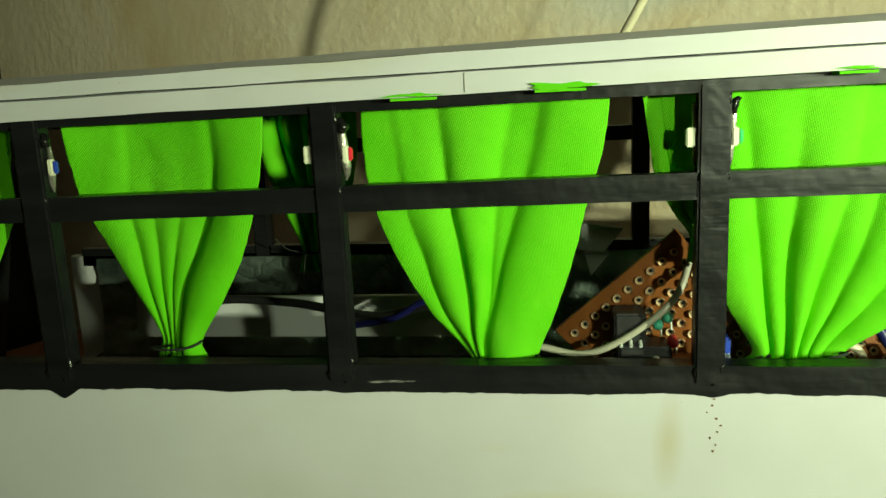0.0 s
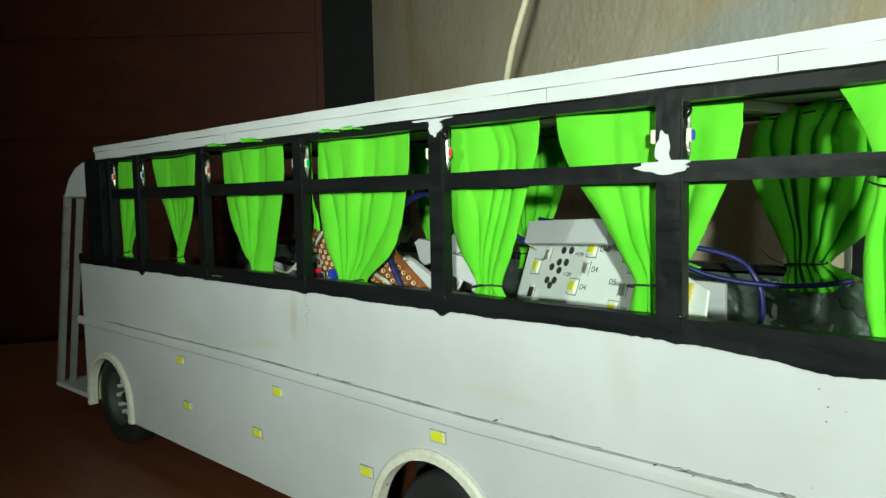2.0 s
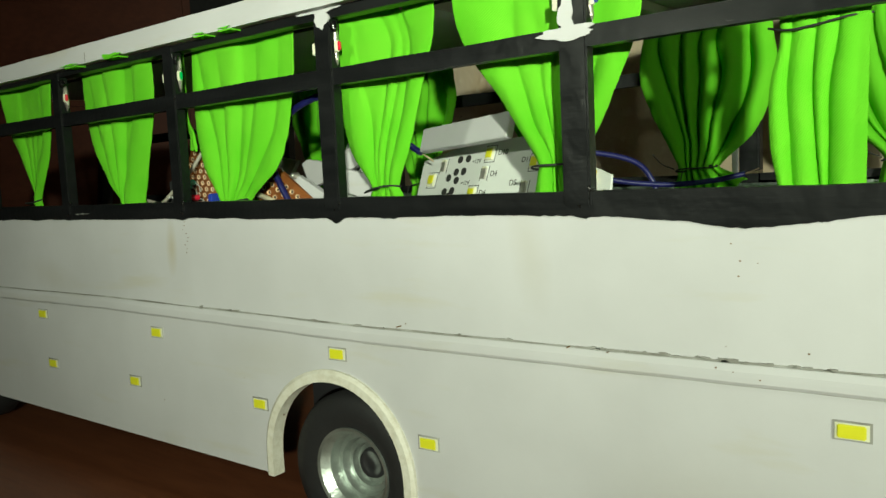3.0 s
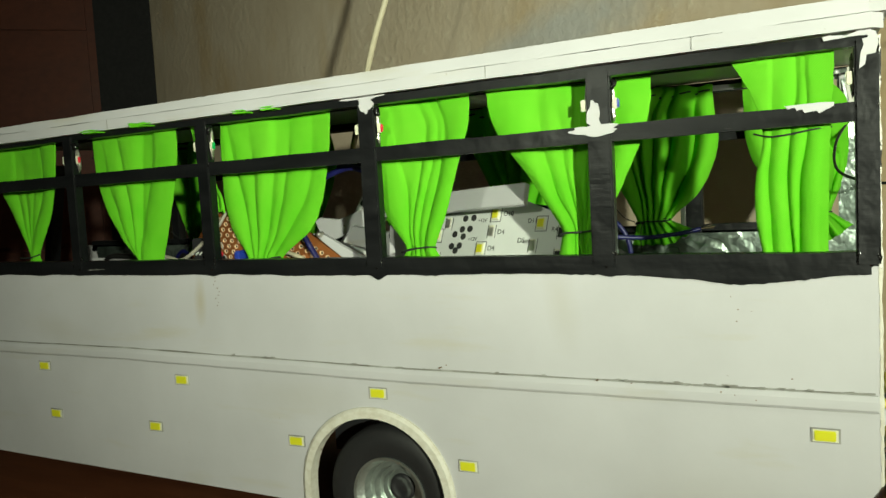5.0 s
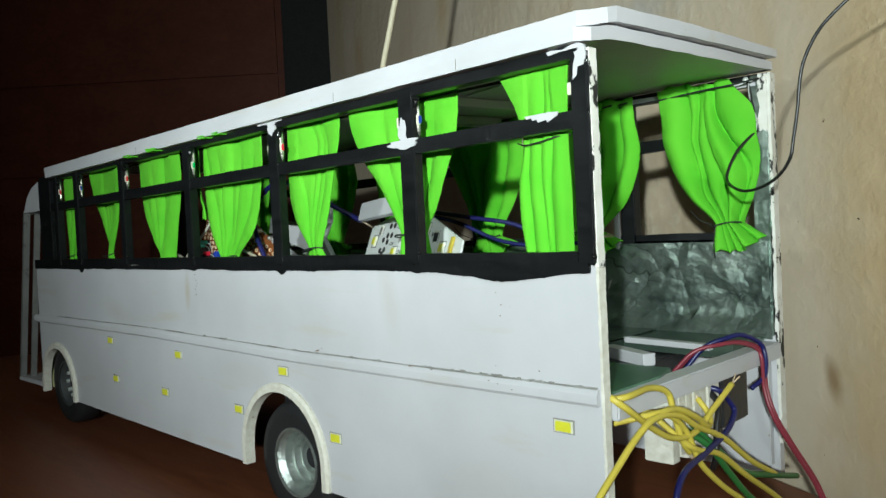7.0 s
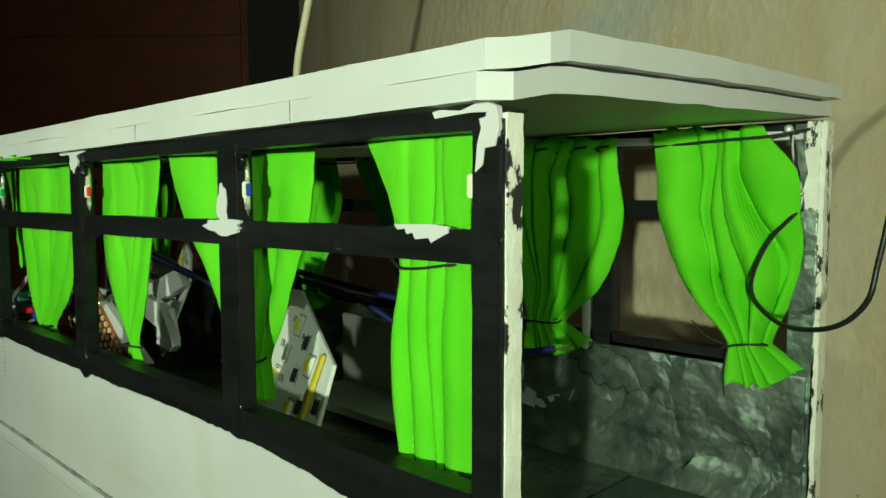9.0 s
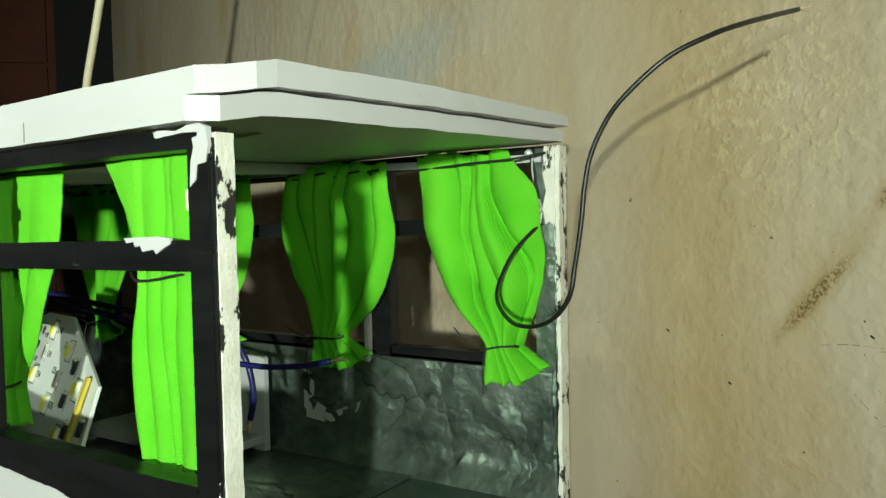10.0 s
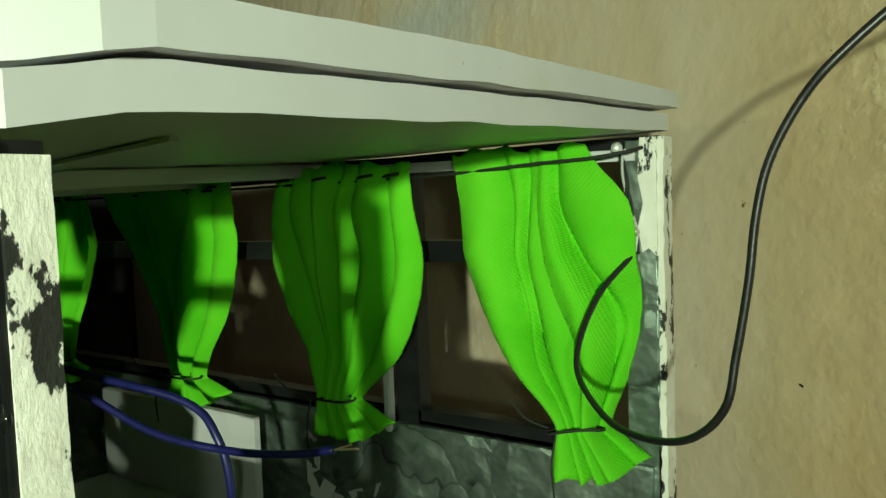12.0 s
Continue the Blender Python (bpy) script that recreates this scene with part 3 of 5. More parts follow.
def wheel(cx, cy, spoked):
    out = -1 if cy < 0.05 else 1
    w = on("wheel", lathe([(0.0118, -0.0052), (0.0160, -0.0062), (0.0195, -0.0054), (0.0207, -0.0035), (0.0208, 0.0035), (0.0195, 0.0054), (0.014, 0.006), (0.0108, 0.005), (0.0108, -0.004)], 56),
           RUBBER, "black rubber tyre with a silver rim", True)
    w.name = "tyre"
    if not spoked:
        w.scale = (1.03, 1, 1.03)
    w.matrix_basis = Matrix.Translation((cx, cy, table_z(cx) + 0.0208 * (1.03 if not spoked else 0.99))) @ (pose(0, 0, 0) if out < 0 else pose(0, 0, 0, 0, 0, 180))
    rim = part("rim", lathe([(0.0, 0.0052), (0.0035, 0.0052), (0.0040, 0.0030), (0.0054, 0.0034), (0.0058, 0.0014), (0.0072, 0.0018), (0.0078, -0.0004), (0.0092, -0.0001), (0.0098, -0.0030), (0.0110, -0.0042), (0.0118, -0.0050), (0.0118, -0.0058), (0.0110, -0.0056)][::-1], 56), RIMDARK if spoked else RIM, w, "dark painted rim" if spoked else "dull silver stepped rim")
    if spoked:
        for k in range(10):
            a = 2 * math.pi * k / 10
            part("wheel_bolt", lathe([(0.0, -0.0035), (0.0009, -0.0032), (0.0011, 0.001)], 8), CHROME, w).location = (0.0072 * math.cos(a), 0.0, 0.0072 * math.sin(a))
        part("hub_cap", lathe([(0.0, -0.0042), (0.002, -0.0036), (0.0034, -0.001), (0.0036, 0.003)], 24), DARK, w, "", True)
    else:
        part("hub_hole", lathe([(0.0, 0.0030), (0.0012, 0.0024), (0.0030, 0.0026), (0.0036, 0.0016), (0.0042, 0.003)], 28), DARK, w, "dark hole in the hub", True)
    return w


for cy in (0.0085, WIDE - 0.0085):
    wheel(0.1, cy, False)
    wheel(-0.1015, cy, True)
on("axle", tube([(0.1, 0.012, table_z(0.1) + 0.0214), (0.1, WIDE - 0.012, table_z(0.1) + 0.0214)], 0.0016, 10, 1), DARK)
on("axle", tube([(-0.1015, 0.012, table_z(-0.1015) + 0.0206), (-0.1015, WIDE - 0.012, table_z(-0.1015) + 0.0206)], 0.0016, 10, 1), DARK)

# small yellow lamps let into the side
def side_lamp(x, z, w=0.0056, h=0.0031):
    lamp = on("side_lamp", box(x - w / 2, x + w / 2, -0.00035, 0.002, z - h / 2, z + h / 2, 0.0002), LEDWHITE, "small yellow surface-mount lamp")
    part("phosphor", box(x - w * 0.40, x + w * 0.38, -0.00065, -0.0003, z - h * 0.38, z + h * 0.38, 0.0002), LEDYELLOW, lamp)
    # flat rim, not a hollow; its grey gives the shade round the lamp
    part("recess_shade", box(x - w * 0.53, x + w * 0.54, -0.0002, 0.0005, z - h * 0.54, z + h * 0.55), GLUEDIRT_SHADE, lamp)


for x, z in ((0.2142, 0.0488), (0.1272, 0.0326), (0.1003, 0.0510), (0.0710, 0.0345), (0.0273, 0.0507), (0.0142, 0.0343), (-0.0372, 0.0522), (-0.0333, 0.0351)):
    side_lamp(x, z)

def lumpy(x, y, z0, z1, r, seed, n=9):
    """An upright bead of uneven thickness, as of scrap foil or glue."""
    bm = bmesh.new()
    rows = []
    for i in range(n + 1):
        v = i / n
        z = z0 + (z1 - z0) * v
        k = r * (0.15 + 0.85 * math.sin(math.pi * v) ** 0.4) * (1 + 0.7 * noise.noise((v * 2.3, seed * 3.7, 0)))
        cx = x + r * 0.9 * noise.noise((v * 2.5, seed * 1.9, 4))
        rows.append([bm.verts.new((cx + k * math.cos(a), y + k * math.sin(a), z)) for a in (2 * math.pi * j / 8 for j in range(8))])
    for a, b in zip(rows, rows[1:]):
        for j in range(8):
            bm.faces.new((a[j], a[(j + 1) % 8], b[(j + 1) % 8], b[j]))
    bm.faces.new(rows[0][::-1])
    bm.faces.new(rows[-1])
    return bm


# glossy beads of glue at the feet of the posts and where the rails cross
for i, (cx, w) in enumerate(POSTS[1:]):
    for k, (dx, z0, z1, r) in enumerate(((-0.5, 0.0870, 0.0905, 0.0009), (0.45, 0.0875, 0.0912, 0.0010), (0.1, 0.0862, 0.0890, 0.0008), (-0.5, 0.1196, 0.1218, 0.0006), (0.5, 0.1192, 0.1212, 0.0006), (0.5, 0.1305, 0.1328, 0.0006))):
        on("glue_bead", lumpy(cx + dx * w * 0.85, -0.0005, z0 + tilt(cx) * (z0 > 0.1), z1 + tilt(cx) * (z0 > 0.1), r * 0.6, i * 7 + k), GLUE, "glossy black bead of glue", True)
rnd = random.Random(12)
for x, z in ((0.195, 0.0795), (0.1965, 0.0765), (0.1962, 0.0738), (0.1995, 0.0762), (0.194, 0.0612), (0.1925, 0.0575), (0.1955, 0.0570), (0.2075, 0.0610), (0.0795, 0.0325), (0.1635, 0.0585), (0.122, 0.0600), (0.1205, 0.0594), (0.172, 0.0583), (0.2, 0.0560), (0.028, 0.030)):
    r = rnd.uniform(0.00012, 0.0003)
    on("dirt_speck", box(x, x + r * 1.4, -0.00150 if 0.0555 < z < 0.0595 else -0.0001, 0.0002, z, z + r), DIRT)
for k in range(9):
    x, z = 0.0440 + rnd.gauss(0, 0.0005), 0.0838 - 0.0011 * k
    on("glue_speck", box(x, x + rnd.uniform(0.0002, 0.0004), -0.00012, 0.0002, z, z + rnd.uniform(0.0002, 0.0004)), DIRT)

# window lamps glued beside the posts
for i, (cx, w) in enumerate(POSTS):
    x0, up = cx + w / 2, tilt(cx)
    if i < 6:
        strip = on("window_lamp", lumpy(x0 + 0.0004, 0.0010, 0.1218 + up, 0.1314 + up, 0.0006, i), FOILSCRAP, "silver lamp strip with glue beside the post")
        c = (RED, BLUE, RED, GREEN, RED, BLUE)[i]
        part("lamp_case", box(x0 + 0.0003, x0 + 0.0013, -0.0001, 0.0010, 0.1247 + up, 0.1274 + up, 0.0002), LEDWHITE, strip)
        part("lamp_lens", box(x0 + 0.0012, x0 + 0.0019, 0.0, 0.0009, 0.1250 + up, 0.1271 + up, 0.0002), c, strip)
        part("glue_drop", lumpy(x0 + 0.0006, 0.0, 0.1292 + up, 0.1318 + up, 0.0008, i + 40), GLUE, strip, "", True)
    if i > 1:
        strip = on("window_lamp", lumpy(cx - w / 2 - 0.0003, 0.0010, 0.1218 + up, 0.1314 + up, 0.0005, i + 20), FOILSCRAP, "silver lamp strip with glue beside the post")
        part("lamp_case", box(cx - w / 2 - 0.0016, cx - w / 2 - 0.0002, -0.0001, 0.001, 0.1247 + up, 0.1275 + up, 0.0002), LEDWHITE, strip)

# far side window band
on("window_sill", wavy_strip(FRONT, REARFAR, SILL0, 0.0902, WIDE - 0.003, WIDE + 0.0006, 0.0003, 41), BLACK)
on("window_rail", tilted(wavy_strip(-0.113, REARFAR - 0.002, 0.1190, 0.1230, WIDE - 0.002, WIDE + 0.0006, 0.0002, 51)), BLACK)
on("window_header", tilted(wavy_strip(-0.113, REARFAR, 0.1358, 0.1392, WIDE - 0.003, WIDE + 0.0006, 0.0002, 61)), BLACK)
for cx, w in [(x + 0.008 if x > 0.15 else x, v) for x, v in POSTS[:-1]]:
    on("window_post", box(cx - w / 2, cx + w / 2, WIDE - 0.0034, WIDE + 0.001, SILL - 0.003, 0.1370 + tilt(cx), 0.0004), BLACK)
on("header_strip", wavy_strip(0.06, REARFAR - 0.0035, 0.1357, 0.1375, WIDE - 0.0037, WIDE - 0.0031, 0.0003, 63), FOAM, "torn white foam strip under the roof")
on("rear_post", box(REARFAR - 0.0055, REARFAR, WIDE - 0.0034, WIDE + 0.0005, 0.0575, 0.1392, 0.0004), FOIL, "rear corner post with grey foil and chipped paint")
on("post_edge", ragged_edge(REARFAR, REARFAR + 0.0010, WIDE - 0.0035, WIDE + 0.0003, 0.024, 0.1392, 9), CHIPPED)
on("bare_patch", slab([(REARFAR - 0.0026, 0.1392), (REARFAR, 0.1392), (REARFAR, 0.1208), (REARFAR - 0.0014, 0.1220), (REARFAR - 0.0024, 0.1214), (REARFAR - 0.0031, 0.1252), (REARFAR - 0.0022, 0.1290), (REARFAR - 0.0030, 0.1330)], WIDE - 0.0038, WIDE - 0.0033), CHIPPED)
for x, w, h in ((0.1702, 0.0015, 0.011),):
    on("foam_stub", box(x, x + w, WIDE - 0.0056, WIDE - 0.0036, SILL - 0.004, SILL + h, 0.0003), FOAM, "small white foam stub on the far sill")

# lining and floor


def crumple(u, v, seed):
    """Sharp folds as in foil pressed by hand."""
    r = 0.0
    for k, f in enumerate((26, 62, 150)):
        r += (1 - abs(2 * noise.noise((u * f, v * f * 1.2, seed + k)))) / (1.7 ** k)
    return r


def sheet(a, b, nu, nv, place):
    bm = bmesh.new()
    g = [[bm.verts.new(place(i / nu, j / nv)) for i in range(nu + 1)] for j in range(nv + 1)]
    for j in range(nv):
        for i in range(nu):
            bm.faces.new((g[j][i], g[j][i + 1], g[j + 1][i + 1], g[j + 1][i]))
    return bm


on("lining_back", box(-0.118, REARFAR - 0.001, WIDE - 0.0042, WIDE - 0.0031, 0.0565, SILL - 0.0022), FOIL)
def facets(nu, nv, seed, place):
    """A sheet of uneven flat facets, like foil pressed by hand; place(u, v, d) sets a point d proud."""
    rnd = random.Random(seed)
    bm = bmesh.new()
    g = [[bm.verts.new(place((i + (rnd.uniform(-0.42, 0.42) if 0 < i < nu else 0)) / nu, (j + (rnd.uniform(-0.42, 0.42) if 0 < j < nv else 0)) / nv, rnd.random() * (0 < j < nv))) for i in range(nu + 1)] for j in range(nv + 1)]
    for j in range(nv):
        for i in range(nu):
            a, b, c, d = g[j][i], g[j][i + 1], g[j + 1][i + 1], g[j + 1][i]
            for f in (((a, b, c), (a, c, d)) if rnd.random() < 0.5 else ((a, b, d), (b, c, d))):
                bm.faces.new(f)
    return bm


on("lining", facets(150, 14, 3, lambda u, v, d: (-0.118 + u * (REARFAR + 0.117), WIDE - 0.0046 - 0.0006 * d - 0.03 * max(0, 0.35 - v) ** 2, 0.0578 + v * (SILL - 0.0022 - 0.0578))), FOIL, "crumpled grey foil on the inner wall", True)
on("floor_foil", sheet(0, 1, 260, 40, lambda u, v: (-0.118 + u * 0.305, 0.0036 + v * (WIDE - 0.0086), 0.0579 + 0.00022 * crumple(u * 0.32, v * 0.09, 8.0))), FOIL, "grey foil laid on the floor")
on("floor_plate", slab([(-0.12, 0.0035), (0.188, 0.0035), (0.188, 0.0700), (0.2185, 0.0665), (0.2215, 0.075), (0.2215, WIDE - 0.0035), (-0.12, WIDE - 0.0035)], 0.055, 0.0578, "z"), FLOORFOIL, "green-grey foil covered floor")
on("rear_floor", slab([(0.1985, 0.0035), (0.2228, 0.0035), (0.2228, 0.030), (0.2200, 0.0405), (0.1985, 0.0395)], 0.0545, 0.0564, "z"), GREENSHEET, "green-grey sheet on the rear floor")
on("rear_beam", box(0.2210, 0.2268, 0.0035, WIDE - 0.0035, 0.0508, 0.0558, 0.0004), FOAM, "cut foam edge of the rear floor")
on("slot_lip", slab([(0.1885, 0.0690), (0.2185, 0.0655), (0.2190, 0.0682), (0.1885, 0.0722)], 0.0570, 0.0588, "z", 0, 0.0002), FOAM, "white foam lip along the slot")
on("slot_block", slab([(0.1890, 0.0560), (0.2080, 0.0472), (0.2098, 0.0508), (0.1905, 0.0600)], 0.0545, 0.0580, "z", 0, 0.0002), FOAM)
for k in range(7):
    on("foam_layer", box(0.2165 + 0.0006 * math.sin(k * 2.3), 0.2245 + 0.0010 * math.sin(k * 3.1), 0.0315 + 0.0040 * k, 0.0352 + 0.0040 * k, 0.0335 + 0.0012 * math.sin(k * 1.7), 0.0507, 0.0002), EDGE, "layers of cut foam board")
on("black_tape", box(0.2215, 0.2238, 0.062, 0.079, 0.036, 0.0507, 0.0006), DARK)
on("inner_brace", box(0.10, 0.2235, WIDE - 0.0062, WIDE - 0.0032, 0.017, 0.0545, 0.0003), FOAM)

# roof of two foam sheets


def roof_plate(x0, rear, y0, y1, z0, thick, arch):
    """A sheet that bows up a little across the bus; rear(y) is its rear edge."""
    bm = bmesh.new()
    rows, n, nx = [], 30, 40
    for j in range(n + 1):
        y = y0 + (y1 - y0) * j / n
        x1 = rear(y)
        up = arch * math.sin(math.pi * j / n)
        rows.append([[bm.verts.new((x0 + (x1 - x0) * i / nx, y + 0.00018 * noise.noise((i * 0.7, j, k)) * (j in (0, n)), z0 + up * (0.3 + 0.7 * k) + k * thick + 0.00022 * noise.noise((i * 0.5, j * 0.4, k * 5.0)))) for i in range(nx + 1)] for k in (0, 1)])
    for j in range(n):
        for i in range(nx):
            for k in (0, 1):
                bm.faces.new((rows[j][k][i], rows[j][k][i + 1], rows[j + 1][k][i + 1], rows[j + 1][k][i]))
        for i in (0, nx):
            bm.faces.new((rows[j][0][i], rows[j][1][i], rows[j + 1][1][i], rows[j + 1][0][i]))
    for j in (0, n):
        for i in range(nx):
            bm.faces.new((rows[j][0][i], rows[j][0][i + 1], rows[j][1][i + 1], rows[j][1][i]))
    return bm


SEAM = EAVE + 0.0033
on("roof_sheet", moved(roof_plate(-0.0965, lambda y: min(0.2262, 0.2238 + (y + 0.0035) * 0.75), -0.0035, WIDE - 0.001, EAVE, 0.0031, 0.0), lambda p: roof_rise(p.x, p.y) - (0.012 * max(0.0, p.y - 0.06) if p.z > EAVE + 0.0016 else 0)), FOAM, "lower white foam roof sheet")
on("roof_sheet", moved(roof_plate(-0.1023, lambda y: min(0.2278 + 0.013 * y, 0.2236 + (y + 0.0015) * 0.62), -0.0017, 0.0965, SEAM + 0.0002, 0.0034, 0.0), lambda p: roof_rise(p.x, p.y) - (0.012 * max(0.0, p.y - 0.06) if p.z < SEAM + 0.0018 else 0.030 * max(0.0, p.y - 0.045) - 0.004 * (p.x - 0.21))), FOAM, "upper white foam roof sheet")
for x in (0.1885, 0.139, 0.0075):
    on("roof_seam", roofed(box(x, x + 0.00012, -0.00362, -0.0030, EAVE + 0.0003, EAVE + 0.0031)), GLUEDIRT_SHADE, "thin crack in the roof sheet")
on("roof_brace", roofed(box(0.120, 0.126, 0.006, WIDE - 0.012, EAVE - 0.0035, EAVE - 0.0003, 0.0003)), FOAM, "white foam strip under the roof")
on("roof_brace", roofed(box(0.150, 0.156, 0.02, WIDE - 0.004, EAVE - 0.003, EAVE - 0.0003, 0.0003)), FOAM)
on("roof_brace", roofed(slab([(0.158, 0.0330), (0.158, 0.0390), (0.2110, 0.0216), (0.2106, 0.0210)], EAVE - 0.0006, EAVE - 0.0002, "z")), FOAM, "white foam splinter under the roof")

# front doorway
on("door_header", slab([(-0.1140, 0.1152), (-0.1135, 0.1306), (-0.120, 0.1304), (-0.129, 0.1280), (-0.137, 0.1232), (-0.1430, 0.1152)], 0.0005, 0.0035), FOAM, "rounded white panel over the doorway")
for dx, y, w in ((0.0, 0.001, 0.0022), (0.0052, 0.005, 0.0012)):
    on("door_jamb", slab([(-0.1455 + dx, 0.1165), (-0.1455 + dx + w, 0.1165), (-0.1685 + dx + w, 0.0226), (-0.1685 + dx, 0.0226)], y, y + 0.003), JAMB, "grey plastic strip of the door frame")
on("door_jamb", box(-0.1455, -0.1140, 0.0036, 0.006, 0.1145, 0.1165, 0.0003), JAMB)
on("door_step", box(-0.1695, FRONT - 0.0042, 0.001, 0.03, 0.0205, 0.0228, 0.0003), FOAM, "white foam doorstep")
on("front_pillar", slab([(-0.1455, 0.1300), (-0.1410, 0.1300), (-0.1640, 0.0228), (-0.1685, 0.0228)], WIDE - 0.006, WIDE), BLACK)
on("front_panel", box(-0.1690, -0.1660, 0.030, WIDE - 0.0065, 0.0228, 0.040, 0.0004), FOAM, "low white foam front")
on("arch_block", box(FRONT - 0.0030, FRONT - 0.0006, 0.003, 0.022, 0.0205, 0.0455, 0.0004), YELLOWFOAM, "yellowed foam block inside the front wheel arch")
on("arch_block", box(FRONT - 0.0004, -0.1130, 0.0165, 0.0185, 0.0235, 0.0455, 0.0004), YELLOWFOAM)
on("chassis", box(-0.12, 0.205, 0.02, WIDE - 0.02, 0.045, 0.0545, 0.0005), DARK)
# added thin sheets whose dark colour stands for the dark inside each arch
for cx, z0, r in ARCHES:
    on("arch_dark_sheet", box(cx - r, cx + r, 0.0185, 0.0195, 0.026, 0.0535), DARK)


# ---------------------------------------------------------------- curtains
def between(values, s):
    """A smooth line through values spread evenly over 0 to 1."""
    n = len(values) - 1
    i = min(n - 1, max(0, int(s * n)))
    f = s * n - i
    a, b, c, d = (values[min(n, max(0, i + k))] for k in (-1, 0, 1, 2))
    return 0.5 * (2 * b + (c - a) * f + (2 * a - 5 * b + 4 * c - d) * f * f + (3 * b - a - 3 * c + d) * f ** 3)


def curtain(left, right, ztop, ztie, zend, folds, seed, far=False, tie=True, turn=0.0, lap=None, front=None, tail=0.0, flare=0.38, start=None):
    """A gathered curtain: its two edges and the valleys between its folds, each at even steps from the top down to the tie."""
    rnd = random.Random(seed)
    nu, nv = 120, 56
    ph = [rnd.uniform(0, 6.28) for _ in range(6)]
    lean = [rnd.uniform(0.75, 1.3) for _ in range(len(folds) + 1)]
    puff = [rnd.uniform(0.6, 1.25) if far else rnd.uniform(0.35, 1.35) for _ in range(len(folds) + 1)]
    keen = [rnd.uniform(0.75, 1.1) if far else rnd.uniform(0.55, 0.95) for _ in range(len(folds) + 1)]
    begin = [rnd.uniform(-0.4, 0.0 if far else 0.30) for _ in range(len(folds) + 2)]      # how far down each valley sets in
    if start:
        begin[1:-1] = start
    crest, grow = (front or 0.0880, 0.58) if far else (front or 0.0034, 0.21)
    back = WIDE - 0.0042 if far else 0.0300
    label = "bright lime green gathered cloth curtain tied with black thread" if tie else "bright lime green cloth curtain hanging straight"
    ob = thing("curtain", label, "curtain", "curtains in the bus windows", ((left[0] + right[0]) / 2, crest, ztop))
    inv = Matrix.Translation(ob.location).inverted()
    bm = bmesh.new()
    uv = bm.loops.layers.uv.new("uv")
    grid = []
    for j in range(nv + 1):
        z = ztop + (zend - ztop) * j / nv
        s = (ztop - z) / (ztop - ztie)
        k = max(0.0, s - 1) * (ztop - ztie) / max(1e-6, ztie - zend)
        t = min(1.0, s)
        a, b = between(left, t), between(right, t)
        if k > 0:
            mid, half = (a + b) / 2, (b - a) / 2 * (1 + flare * k)
            a, b = mid - half, mid + half + tail * k
        vs = [0.0] + [between(f, t) for f in folds] + [1.0]
        for i in range(1, len(vs)):
            vs[i] = max(vs[i], vs[i - 1] + 0.035)
        vs = [v / vs[-1] for v in vs]
        opened = (0.62 if far else 0.42) + 0.58 * min(1.0, t * (3.0 if far else 1.7))
        high = [puff[i] * opened * min(0.0056 if far else 0.0034, (0.0012 if far else 0.0009) + grow * (vs[i + 1] - vs[i]) * (b - a) + 0.0006 * t ** 4) for i in range(len(vs) - 1)]
        most = max(high)
        deep = []
        for i in range(nu + 1):
            u = i / nu
            m = 0
            while m < len(high) - 1 and u > vs[m + 1]:
                m += 1
            f = (u - vs[m]) / (vs[m + 1] - vs[m])
            if m == 0:
                f = 0.22 + 0.78 * f
            elif m == len(high) - 1:
                f *= 0.80
            f = min(1.0, max(0.0, f)) ** lean[m]
            sink = [min(1.0, max(0.12, (t - begin[q]) / 0.38)) for q in (m, m + 1)]
            d = high[m] * (1 - (sink[0] * (1 - f) + sink[1] * f) * (1 - max(0.0, 4 * f * (1 - f)) ** keen[m]))
            if lap is not None:
                step = (u - vs[lap + 1]) / 0.014
                d += 0.0012 * (1 / (1 + math.exp(-max(-30, min(30, step)))) - 0.5)
            deep.append(d)
        soft = 0.8 if far else 0.7 + 1.2 * (1 - t)
        bell = [math.exp(-0.5 * (q / soft) ** 2) for q in range(-12, 13)]
        row = []
        for i in range(nu + 1):
            u = i / nu
            d = sum(w * deep[min(nu, max(0, i + q - 12))] for q, w in enumerate(bell)) / sum(bell)
            x = a + (b - a) * u
            d += 0.0004 * noise.noise((x * 150, z * 60 - x * 40, seed)) + 0.0013 * noise.noise((x * 48, z * 40, seed + 3.0)) * (1 - 0.6 * t)
            y = crest + most - d + turn * u * u + 0.0009 * (1 + math.sin(2.6 * u + ph[4] + 1.5 * t))
            if tie:
                y += 0.0016 * (2 * u - 1) ** 2 * t ** 3
            y = min(max(y, 0.0031), back)
            if i in (0, nu):
                x += 0.00025 * noise.noise((z * 420, seed, i))
            if j == 0:
                z2 = z + 0.0005 * math.sin(9 * u + ph[5]) + 0.0004 * math.sin(27 * u + ph[3])
            elif k > 0:
                z2 = z + k * (0.0003 * math.sin(2 * math.pi * (len(folds) + 0.5) * u + ph[0]) + 0.0008 * noise.noise((u * 7, seed, 1.0)) + (0.0046 * max(0.0, u - 0.62) / 0.38 if tail else 0.0))
            else:
                z2 = z
            row.append(bm.verts.new(inv @ Vector((x, y, z2))))
        grid.append(row)
    wide, tall = (right[0] - left[0]) * 1.5, ztop - zend
    for j in range(nv):
        for i in range(nu):
            fc = bm.faces.new((grid[j][i], grid[j][i + 1], grid[j + 1][i + 1], grid[j + 1][i]))
            for lp, (uu, vv) in zip(fc.loops, ((i, j), (i + 1, j), (i + 1, j + 1), (i, j + 1))):
                lp[uv].uv = (uu / nu * wide, vv / nv * tall)
    cl = part("cloth", bm, CLOTH, ob, "", True)
